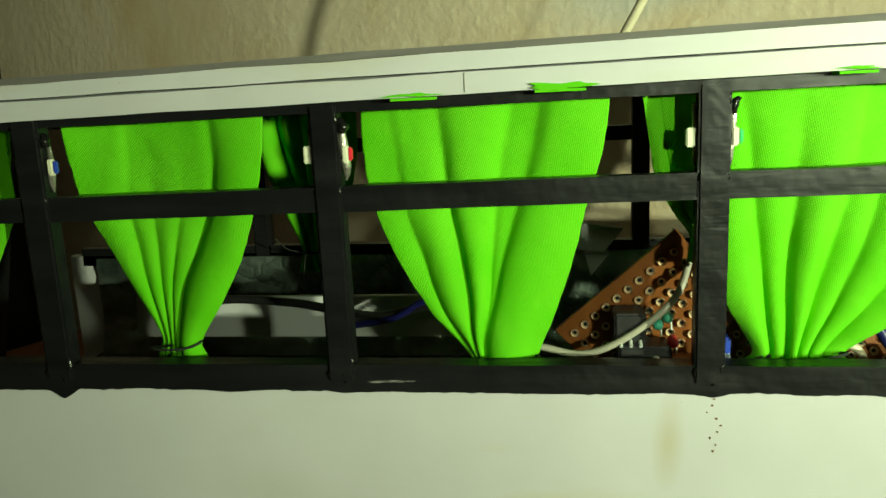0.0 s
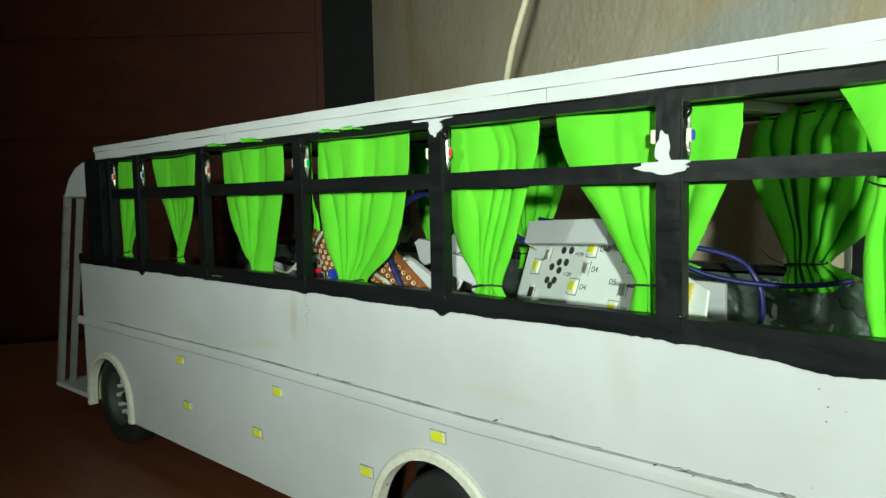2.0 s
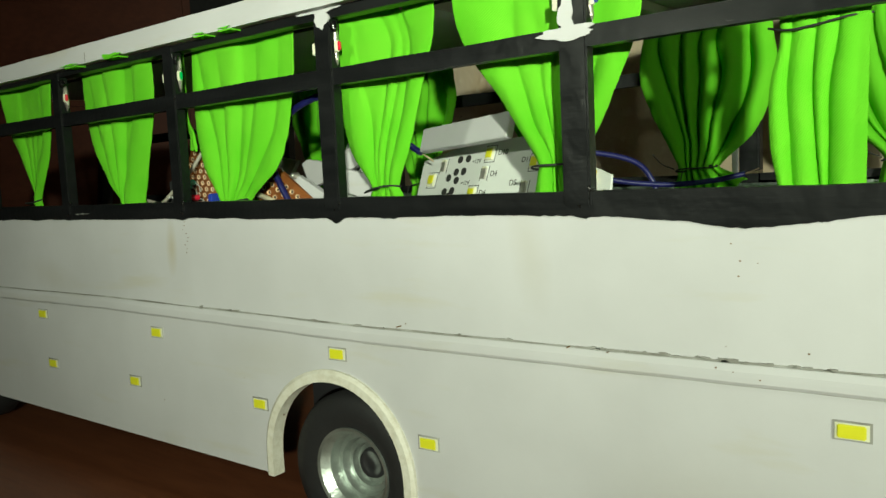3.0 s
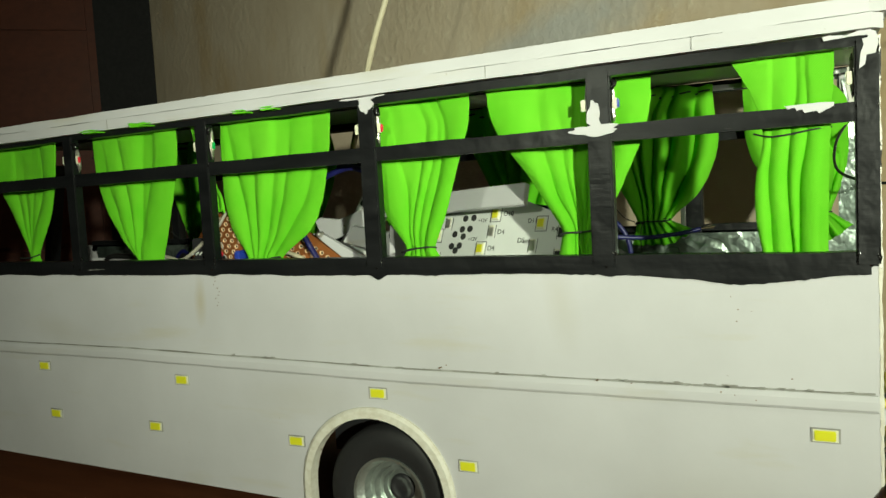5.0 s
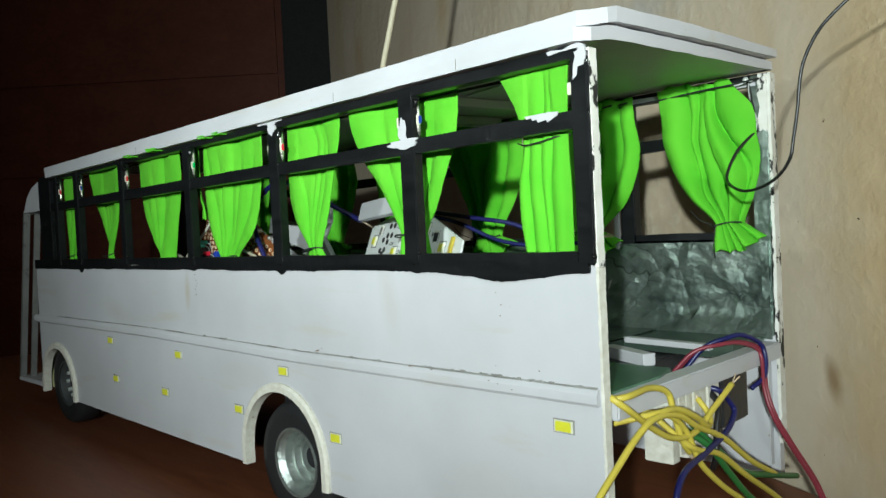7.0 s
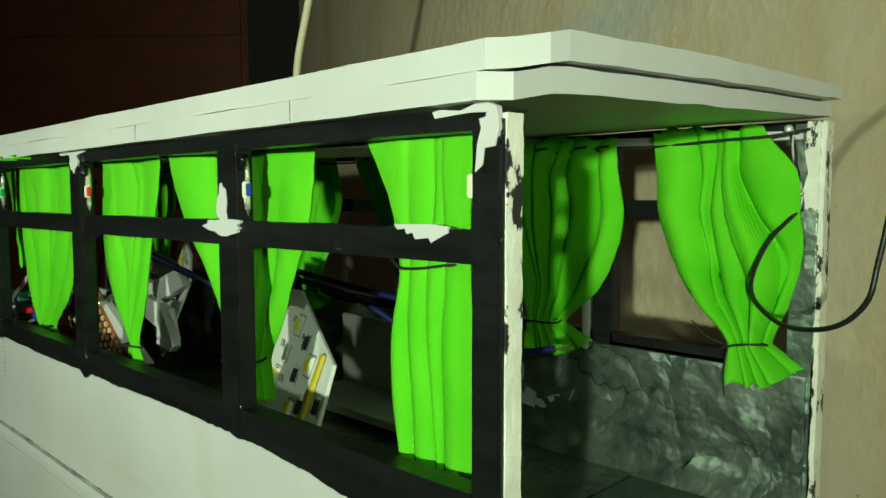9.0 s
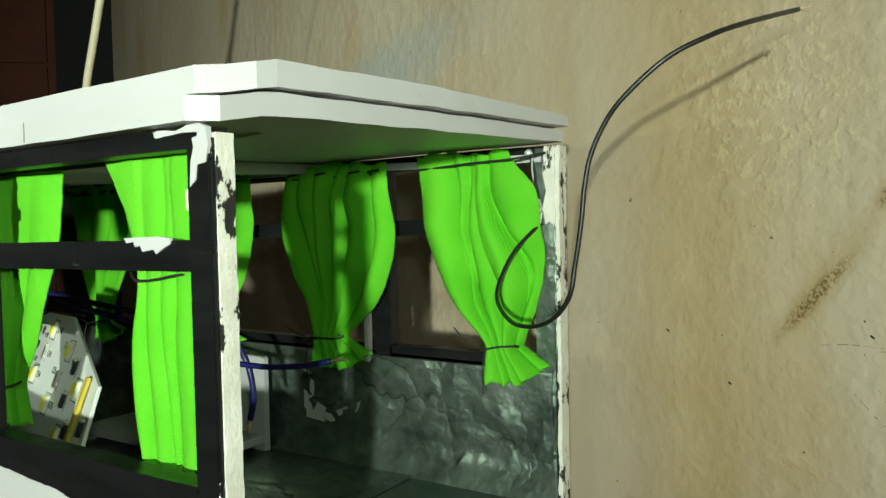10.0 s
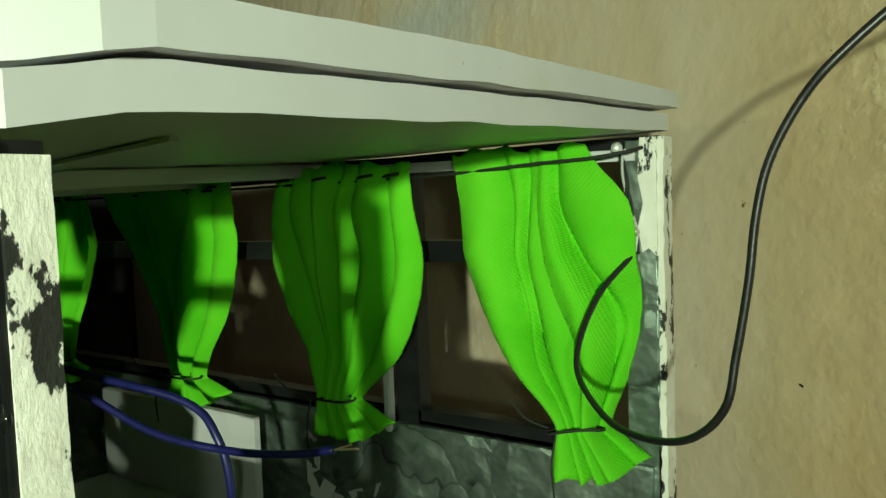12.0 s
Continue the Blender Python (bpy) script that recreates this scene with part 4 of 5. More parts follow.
    thick = cl.modifiers.new("thick", "SOLIDIFY")
    thick.thickness, thick.offset = 0.0004, 0
    if tie:
        cx, rx, cy = (left[-1] + right[-1]) / 2, (right[-1] - left[-1]) / 2 + 0.0004, crest + 0.0019 + turn * 0.3
        ring = [(cx + rx * math.cos(w), cy + 0.0019 * math.sin(w) + turn * 0.4 * math.cos(w), ztie + 0.0003 * math.sin(w * 2 + ph[1]) + 0.0006 * math.cos(w)) for w in (2 * math.pi * k / 26 for k in range(27))]
        part("tie_thread", tube([inv @ Vector(q) for q in ring], 0.00024, 6, 2), THREAD, ob, "black sewing thread")
        if far:
            part("thread_end", tube([inv @ Vector(q) for q in ((cx - rx, cy - 0.0012, ztie), (cx - rx - 0.003, cy - 0.003, ztie + 0.0016), (cx - rx - 0.0055, cy - 0.004, ztie + 0.0046))], 0.00018, 6, 6), THREAD, ob)
            part("thread_end", tube([inv @ Vector(q) for q in ((cx - rx * 0.5, cy - 0.0026, ztie), (cx - rx * 0.62, cy - 0.0034, ztie - 0.005), (cx - rx * 0.55, cy - 0.0034, ztie - 0.0105))], 0.00018, 6, 6), THREAD, ob)
    if far and not front:
        for u in (0.07, 0.36, 0.70, 0.88):
            x0 = left[0] + (right[0] - left[0]) * u
            part("stitch", tube([inv @ Vector((x0 + 0.0036 * q, crest + 0.0005 - 0.0006 * math.sin(3.1 * q), ztop - 0.0026 + 0.0004 * q)) for q in (0, 0.3, 0.7, 1)], 0.00028, 6, 4), THREAD, ob)
    return ob


# near side, front to rear
curtain((-0.0889, -0.0906, -0.0923, -0.0933, -0.0942, -0.0949), (-0.0728, -0.0741, -0.0749, -0.0789, -0.0835, -0.0891), 0.1312, 0.0908, 0.0885, [(0.3, 0.29, 0.27, 0.27, 0.28, 0.36), (0.62, 0.61, 0.58, 0.56, 0.55, 0.64)], 2)
curtain((-0.0628, -0.0626, -0.0615, -0.0579, -0.0544, -0.0509), (-0.0263, -0.0272, -0.0293, -0.0324, -0.0370, -0.0423), 0.1316, 0.0908, 0.0875, [(0.28, 0.27, 0.24, 0.19, 0.14, 0.12), (0.41, 0.40, 0.38, 0.33, 0.28, 0.25), (0.57, 0.58, 0.56, 0.47, 0.40, 0.40), (0.72, 0.74, 0.72, 0.63, 0.52, 0.52)], 4)
curtain((-0.0105, -0.0106, -0.0093, -0.0057, -0.0008, 0.0061), (0.0289, 0.0279, 0.0254, 0.0231, 0.0202, 0.0169), 0.1323, 0.0880, 0.0848, [(0.13, 0.16, 0.16, 0.15, 0.11, 0.06), (0.33, 0.35, 0.37, 0.38, 0.34, 0.14), (0.62, 0.59, 0.58, 0.54, 0.47, 0.2), (0.75, 0.72, 0.69, 0.61, 0.51, 0.27)], 7, lap=3)
curtain((0.0336, 0.0344, 0.0352, 0.0361, 0.0385, 0.0417), (0.0423, 0.0424, 0.0424, 0.0426, 0.0427, 0.0450), 0.1325, 0.1083, 0.1043, [(0.33, 0.33, 0.33, 0.39, 0.44, 0.4)], 8, tie=False, front=0.0044)
curtain((0.0460, 0.0457, 0.0453, 0.0451, 0.0472, 0.0520), (0.0869, 0.0858, 0.0842, 0.0819, 0.0771, 0.0650), 0.1328, 0.0888, 0.0868, [(0.06, 0.10, 0.14, 0.19, 0.2, 0.18), (0.30, 0.30, 0.31, 0.31, 0.31, 0.35), (0.49, 0.49, 0.49, 0.47, 0.44, 0.47), (0.65, 0.63, 0.62, 0.6, 0.56, 0.6), (0.84, 0.84, 0.85, 0.82, 0.72, 0.76)], 9)
curtain((0.1022, 0.1019, 0.1017, 0.1017, 0.1032, 0.1081), (0.1306, 0.1303, 0.1275, 0.1247, 0.1217, 0.1181), 0.1334, 0.0913, 0.0878, [(0.10, 0.16, 0.24, 0.34, 0.34, 0.16), (0.40, 0.53, 0.53, 0.51, 0.44, 0.32), (0.52, 0.65, 0.66, 0.62, 0.56, 0.46), (0.64, 0.74, 0.77, 0.76, 0.72, 0.66)], 12, start=[0.35, -0.2, -0.2, -0.1])
curtain((0.1359, 0.1361, 0.1396, 0.1452, 0.1498, 0.1541), (0.1772, 0.1770, 0.1750, 0.1715, 0.1675, 0.1623), 0.1337, 0.0949, 0.0878, [(0.33, 0.32, 0.28, 0.23, 0.22, 0.40), (0.42, 0.43, 0.42, 0.38, 0.40, 0.52), (0.51, 0.57, 0.54, 0.47, 0.51, 0.63), (0.66, 0.65, 0.64, 0.61, 0.62, 0.72), (0.82, 0.81, 0.81, 0.78, 0.75, 0.84)], 15, turn=0.0035, front=0.0036)
rear_curtain = curtain((0.1956, 0.2003, 0.2026, 0.2008, 0.2008, 0.2023), (0.2171, 0.2168, 0.2161, 0.2157, 0.2155, 0.2153), 0.1343, 0.0869, 0.0829, [(0.41, 0.25, 0.12, 0.17, 0.2, 0.14), (0.66, 0.57, 0.42, 0.45, 0.48, 0.48), (0.75, 0.7, 0.67, 0.62, 0.61, 0.56)], 18, tie=False, flare=0.0)
part("tie_thread", tube([Vector(q) - rear_curtain.location for q in ((0.2005, 0.0048, 0.1162), (0.2040, 0.0032, 0.1153), (0.2085, 0.0030, 0.1156), (0.2130, 0.0031, 0.1163), (0.2165, 0.0046, 0.1166))], 0.0002, 6, 5), THREAD, rear_curtain, "black sewing thread")
# bits of cloth caught between the top rail and the roof
for i, (a, b, h) in enumerate(((-0.0035, 0.0030, 0.0010), (0.0177, 0.0250, 0.0022), (0.0590, 0.0640, 0.0007), (0.0690, 0.0740, 0.0006))):
    z = EAVE + roof_rise((a + b) / 2, 0)
    bit = thing("cloth_scrap", "strip of lime green cloth caught under the roof edge", "cloth scrap", "cloth caught under the roof", ((a + b) / 2, -0.0042, z))
    part("cloth", blob(0.0, 0.0003, b - a, h * 0.55, 0.0, 0.0002, i + 3, 30, 0.45), CLOTH, bit)
    part("tuck", box(-(b - a) / 2, (b - a) / 2, 0.0003, 0.006, -0.0005, -0.0001), CLOTH, bit)
# far side, rear to front
curtain((0.1915, 0.1918, 0.1920, 0.1942, 0.2002, 0.2093), (0.2150, 0.2220, 0.2225, 0.2226, 0.2204, 0.2172), 0.1385, 0.0931, 0.0845, [(0.38, 0.32, 0.29, 0.30, 0.27, 0.34), (0.56, 0.41, 0.36, 0.35, 0.36, 0.44), (0.66, 0.50, 0.54, 0.60, 0.65, 0.62), (0.78, 0.60, 0.72, 0.87, 0.88, 0.84)], 21, True, tail=0.0052, turn=0.0030, front=0.0890, start=[-0.4, -0.4, 0.5, -0.4])
curtain((0.1484, 0.1454, 0.1444, 0.1472, 0.1513, 0.1560), (0.1823, 0.1827, 0.1837, 0.1815, 0.1766, 0.1672), 0.1376, 0.0922, 0.0838, [(0.13, 0.13, 0.19, 0.21, 0.21, 0.2), (0.32, 0.32, 0.32, 0.3, 0.29, 0.35), (0.53, 0.45, 0.45, 0.41, 0.38, 0.48), (0.66, 0.58, 0.6, 0.55, 0.51, 0.63), (0.86, 0.82, 0.8, 0.77, 0.71, 0.8)], 23, True, tail=0.0058)
curtain((0.0905, 0.0918, 0.0950, 0.0988, 0.1027, 0.1064), (0.1338, 0.1333, 0.1318, 0.1291, 0.1251, 0.1209), 0.1370, 0.0916, 0.0846, [(0.2, 0.15, 0.12, 0.12, 0.12, 0.14), (0.36, 0.3, 0.27, 0.25, 0.25, 0.3), (0.68, 0.61, 0.49, 0.42, 0.40, 0.45), (0.81, 0.77, 0.73, 0.69, 0.67, 0.64)], 25, True, tail=0.0052)
curtain((0.0440, 0.0440, 0.0450, 0.0480, 0.0520, 0.0560), (0.0760, 0.0765, 0.0760, 0.0740, 0.0700, 0.0660), 0.1362, 0.0905, 0.0840, [(0.15, 0.16, 0.18, 0.2, 0.22, 0.22), (0.38, 0.36, 0.38, 0.4, 0.42, 0.42), (0.6, 0.62, 0.6, 0.6, 0.6, 0.6), (0.82, 0.8, 0.82, 0.8, 0.8, 0.8)], 27, True, tail=0.004)
curtain((-0.0050, -0.0052, -0.0040, 0.0000, 0.0040, 0.0080), (0.0300, 0.0305, 0.0300, 0.0270, 0.0225, 0.0180), 0.1352, 0.0905, 0.0840, [(0.18, 0.16, 0.2, 0.2, 0.2, 0.2), (0.4, 0.43, 0.4, 0.42, 0.4, 0.42), (0.66, 0.62, 0.64, 0.6, 0.62, 0.62), (0.85, 0.84, 0.82, 0.8, 0.8, 0.8)], 29, True, tail=0.004)
curtain((-0.0620, -0.0622, -0.0610, -0.0580, -0.0545, -0.0510), (-0.0330, -0.0325, -0.0330, -0.0350, -0.0385, -0.0420), 0.1345, 0.0900, 0.0835, [(0.2, 0.18, 0.2, 0.22, 0.2, 0.22), (0.45, 0.42, 0.43, 0.42, 0.45, 0.45), (0.7, 0.72, 0.7, 0.68, 0.7, 0.7)], 31, True, tail=0.004)


def cable(name, points, r, colour, label, category="wire", group="", ends=True, steps=12):
    p0 = Vector(points[0])
    ob = thing(name, label, category, group, tuple(p0))
    part("sheath", tube([Vector(p) - p0 for p in points], r, 10, steps), WIRE[colour], ob, "", True)
    if ends:
        for a, b in ((points[-1], points[-2]),):
            d = (Vector(a) - Vector(b)).normalized()
            for k in range(3):
                e = d * 0.004 + Vector((0.0006 * math.sin(k * 2.1), 0.0008 * math.cos(k * 2.1), 0.0005 * (k - 1)))
                part("strand", tube([Vector(a) - p0, Vector(a) - p0 + e * 0.6, Vector(a) - p0 + e], 0.00016, 5, 3), COPPER, ob)
    return ob


tagged(finish("curtain_rod", tube([(-0.11, 0.0912, 0.1318), (0.05, 0.0912, 0.1332), (0.15, 0.0912, 0.1343), (0.1875, 0.0912, 0.1348), (0.2069, 0.0911, 0.1358), (0.2165, 0.0915, 0.1362), (0.2217, 0.0930, 0.1369), (0.2235, 0.0960, 0.1376)], 0.00028, 8, 8), THREAD), "thin black curtain thread along the far windows", "curtain rod")
tagged(finish("curtain_rod", tube([(-0.11, 0.0075, 0.1290), (0.05, 0.0075, 0.1316), (0.2050, 0.0075, 0.1328)], 0.0004, 8, 8), THREAD), "thin black curtain wire along the near windows", "curtain rod")

# the black cable at the rear post
cable("black_cable", [(0.2222, 0.0955, 0.1215), (0.2191, 0.0890, 0.1156), (0.2184, 0.0830, 0.1090), (0.2208, 0.0780, 0.1052), (0.2283, 0.0700, 0.1026), (0.2356, 0.0640, 0.1029), (0.2422, 0.0592, 0.1052), (0.2464, 0.0570, 0.1094), (0.2476, 0.0570, 0.1149), (0.2488, 0.0570, 0.1221),
                      (0.2495, 0.0570, 0.1283), (0.2507, 0.0570, 0.1335), (0.2533, 0.0570, 0.1386), (0.2567, 0.0570, 0.1426), (0.2630, 0.0585, 0.1480), (0.2690, 0.0620, 0.1514), (0.2735, 0.0690, 0.1542), (0.2780, 0.0850, 0.1587)], 0.00044, "black", "thin black cable looped beside the rear post with bare strands")
# cord that hangs behind the roof
cable("hanging_cord", [(0.030, 0.1045, 0.118), (0.036, 0.1045, 0.138), (0.043, 0.100, 0.152), (0.052, 0.094, 0.168), (0.0625, 0.092, 0.190), (0.075, 0.090, 0.22), (0.10, 0.085, 0.30), (0.15, 0.08, 0.6), (0.16, 0.08, 1.58)], 0.0013, "cream", "pale cream cord hanging down behind the bus roof", "cord", ends=False)

# wires hanging out at the rear
REARWIRES = "loose wires at the rear of the bus"
cable("yellow_wire", [(0.2120, 0.0040, 0.0548), (0.2220, 0.0030, 0.0570), (0.2277, 0.0040, 0.0544), (0.2281, 0.0145, 0.0476), (0.2286, 0.0241, 0.0428), (0.2291, 0.0347, 0.0419), (0.2295, 0.0452, 0.0463), (0.2300, 0.0547, 0.0506)], 0.0008, "yellow", "bent yellow plastic wire with bare strands", group=REARWIRES)
cable("yellow_wire", [(0.2150, 0.0040, 0.0540), (0.2265, 0.0055, 0.0558), (0.2269, 0.0173, 0.0560), (0.2275, 0.0246, 0.0536), (0.2280, 0.0262, 0.0485), (0.2285, 0.0291, 0.0409), (0.2285, 0.0325, 0.0372)], 0.0008, "yellow", "bent yellow plastic wire with bare strands", group=REARWIRES)
cable("yellow_wire", [(0.2290, -0.0150, 0.0270), (0.2296, -0.0120, 0.0360), (0.2300, -0.0020, 0.0432), (0.2300, 0.0063, 0.0477), (0.2300, 0.0140, 0.0499), (0.2300, 0.0247, 0.0484), (0.2300, 0.0345, 0.0435), (0.2300, 0.0484, 0.0375), (0.2300, 0.0653, 0.0272), (0.2300, 0.0813, 0.0194)], 0.0008, "yellow", "bent yellow plastic wire with bare strands", group=REARWIRES)
cable("yellow_wire", [(0.2230, 0.0180, 0.0495), (0.2280, 0.0240, 0.0482), (0.2290, 0.0305, 0.0428), (0.2297, 0.0359, 0.0338), (0.2303, 0.0466, 0.0252), (0.2310, 0.0570, 0.0185), (0.2305, 0.0720, 0.0080), (0.2300, 0.0900, -0.0010), (0.2300, 0.1030, -0.0052)], 0.0008, "yellow", "bent yellow plastic wire with bare strands", group=REARWIRES)
cable("yellow_wire", [(0.2225, 0.0080, 0.0490), (0.2290, 0.0150, 0.0505), (0.2302, 0.0240, 0.0500), (0.2306, 0.0330, 0.0462), (0.2300, 0.0400, 0.0425), (0.2285, 0.0440, 0.0440), (0.2250, 0.0450, 0.0480)], 0.0008, "yellow", "bent yellow plastic wire with bare strands", group=REARWIRES)
cable("yellow_wire", [(0.2240, 0.0260, 0.0460), (0.2290, 0.0300, 0.0400), (0.2300, 0.0360, 0.0370), (0.2306, 0.0450, 0.0340), (0.2310, 0.0600, 0.0245), (0.2312, 0.0780, 0.0140), (0.2310, 0.0950, 0.0030)], 0.0008, "yellow", "bent yellow plastic wire with bare strands", group=REARWIRES)
cable("blue_wire", [(0.2180, 0.0520, 0.0500), (0.2260, 0.0546, 0.0486), (0.2272, 0.0587, 0.0449), (0.2283, 0.0594, 0.0417), (0.2295, 0.0512, 0.0383), (0.2307, 0.0372, 0.0365), (0.2318, 0.0228, 0.0348), (0.2330, 0.0155, 0.0280), (0.2325, 0.0130, 0.0130), (0.2310, 0.0150, -0.0020), (0.2290, 0.0190, -0.0055)], 0.0008, "blue", "bent dark blue plastic wire", group=REARWIRES)
cable("green_wire", [(0.2240, 0.0370, 0.0420), (0.2290, 0.0422, 0.0365), (0.2300, 0.0509, 0.0278), (0.2310, 0.0621, 0.0177), (0.2310, 0.0820, 0.0060), (0.2310, 0.1010, -0.0050)], 0.0009, "green", "dark green plastic wire", group=REARWIRES)
cable("green_wire", [(0.2235, 0.0400, 0.0440), (0.2290, 0.0470, 0.0345), (0.2300, 0.0600, 0.0255), (0.2300, 0.0830, 0.0185), (0.2295, 0.0990, 0.0140)], 0.0009, "green", "dark green plastic wire", group=REARWIRES)
cable("black_wire", [(0.2190, 0.0560, 0.0500), (0.2270, 0.0520, 0.0460), (0.2285, 0.0480, 0.0400), (0.2290, 0.0460, 0.0330), (0.2270, 0.0480, 0.0290)], 0.0009, "black", "short black plastic wire under the rear floor", group=REARWIRES)
for k in (0, 1):
    d = 0.0016 * k
    cable("red_wire", [(0.2110, 0.0585 + d, 0.0515), (0.2160, 0.0615 + d, 0.0572), (0.2215, 0.0660 + d, 0.0590), (0.2246, 0.0732 + d, 0.0587), (0.2271, 0.0806 + d, 0.0549), (0.2297, 0.0765 + d, 0.0452), (0.2323, 0.0763 + d, 0.0372), (0.2349, 0.0813 + d, 0.0282), (0.2374, 0.0905 + d, 0.0163), (0.2400, 0.0960 + d, 0.0050), (0.2450, 0.1010 + d, -0.0050), (0.2560, 0.1020 + d, -0.0064), (0.2700, 0.0980 + d, -0.0068)], 0.0006, "red", "faded red twin wire bent over the rear floor", group=REARWIRES)


# ---------------------------------------------------------------- loose things inside the bus
def text_on(parent, s, size, m):
    cu = bpy.data.curves.new("print", "FONT")
    cu.body, cu.size, cu.extrude = s, size, 0.00003
    tmp = bpy.data.objects.new("tmp", cu)
    scene.collection.objects.link(tmp)
    dg = bpy.context.evaluated_depsgraph_get()
    me = bpy.data.meshes.new_from_object(tmp.evaluated_get(dg))
    bpy.data.objects.remove(tmp)
    me.materials.clear()
    me.materials.append(INK)
    ob = new("printed_mark", me)
    ob.parent, ob.matrix_basis = parent, m
    return ob


def led_board(m, outline, lamps, resistors, texts, pads, label="white printed lamp board with small yellow lamps"):
    """A flat board in its own x-y plane, its face up along z."""
    ob = thing("lamp_board", label, "circuit board", "loose boards in the bus")
    ob.matrix_world = m
    part("board", slab(outline, -0.0008, 0.0, "z", 0, 0.0001), PCB, ob)
    for x, y in lamps:
        part("lamp", box(x - 0.0014, x + 0.0014, y - 0.0018, y + 0.0018, 0, 0.0007, 0.0001), LEDWHITE, ob)
        part("phosphor", box(x - 0.0011, x + 0.0011, y - 0.0012, y + 0.0013, 0.0006, 0.0009, 0.0001), LEDYELLOW, ob)
        part("outline_print", slab([(x - 0.0021, y - 0.0024), (x + 0.0021, y - 0.0024), (x + 0.0021, y + 0.0024), (x - 0.0021, y + 0.0024), (x - 0.0021, y - 0.0021), (x - 0.0019, y - 0.0021), (x - 0.0019, y + 0.0022), (x + 0.0019, y + 0.0022), (x + 0.0019, y - 0.0022), (x - 0.0021, y - 0.0022)], 0.0, 0.00005, "z"), INK, ob)
    for x, y, dark in resistors:
        part("resistor", box(x - 0.0009, x + 0.0009, y - 0.0016, y + 0.0016, 0, 0.0006, 0.0001), DARK if dark else SOLDER, ob)
        for s in (-1, 1):
            part("outline_print", box(x + s * 0.0015 - 0.0001, x + s * 0.0015 + 0.0001, y - 0.0021, y + 0.0021, 0, 0.00005), INK, ob)
        part("solder_end", box(x - 0.0009, x + 0.0009, y + 0.0012, y + 0.0018, 0, 0.0007, 0.0001), LEDWHITE, ob)
    for x, y in pads:
        pad = lathe([(0.0, 0.00008), (0.0011, 0.00008), (0.0011, 0.0)], 16)
        p = part("solder_pad", pad, INK, ob)
        p.matrix_basis = pose(x, y, 0.0, 90, 0, 0)
    for s, x, y, size in texts:
        text_on(ob, s, size, pose(x, y, 0.00005))
    return ob


def strip(points, w, t, label="white foam board offcut lying in the bus", roll=0.0):
    """A straight offcut from the first point to the second."""
    a, b = Vector(points[0]), Vector(points[1])
    d = b - a
    ob = tagged(finish("foam_offcut", box(0, d.length, -w / 2, w / 2, -t / 2, t / 2, 0.0002), FOAM), label, "foam strip", "foam offcuts in the bus")
    ob.matrix_world = Matrix.Translation(a) @ d.to_track_quat("X", "Z").to_matrix().to_4x4() @ pose(0, 0, 0, roll, 0, 0)
    return ob


def perf_board(m, nx, ny, label):
    ob = thing("perforated_board", label, "circuit board", "loose boards in the bus")
    ob.matrix_world = m
    p = 0.00254
    part("board", box(0, (nx + 1) * p, -(ny + 1) * p, 0, -0.0014, 0, 0.0001), PERF, ob)
    ring = lathe([(0.00033, -0.0001), (0.00072, -0.0001), (0.00072, 0.0003)], 12)
    first = None
    hole = None
    for i in range(nx):
        for j in range(ny):
            at = pose((i + 1) * p, -(j + 1) * p, 0.0003, 90, 0, 0)
            if first is None:
                first = part("copper_ring", ring, COPPER, ob)
                first.matrix_basis = at
                hole = part("hole", lathe([(0.0, -0.00015), (0.00035, -0.00015), (0.00035, 0.0)], 10), DARK, ob)
                hole.matrix_basis = at
            else:
                for src in (first, hole):
                    o = src.copy()
                    scene.collection.objects.link(o)
                    o.matrix_basis = at
    return ob


def stand(x, y, z, turn, lean=0.0):
    """A board's pose: its face to the near windows, turned clockwise and leaning back."""
    return pose(x, y, z, 0, 0, lean) @ pose(0, 0, 0, 90, turn, 0)


def facing(at, along, up):
    """A board's pose from a corner, the way its upper edge runs and roughly the way up."""
    x = Vector(along).normalized()
    z = x.cross(Vector(up)).normalized()
    y = z.cross(x)
    return Matrix.Translation(at) @ Matrix((x, y, z)).transposed().to_4x4()


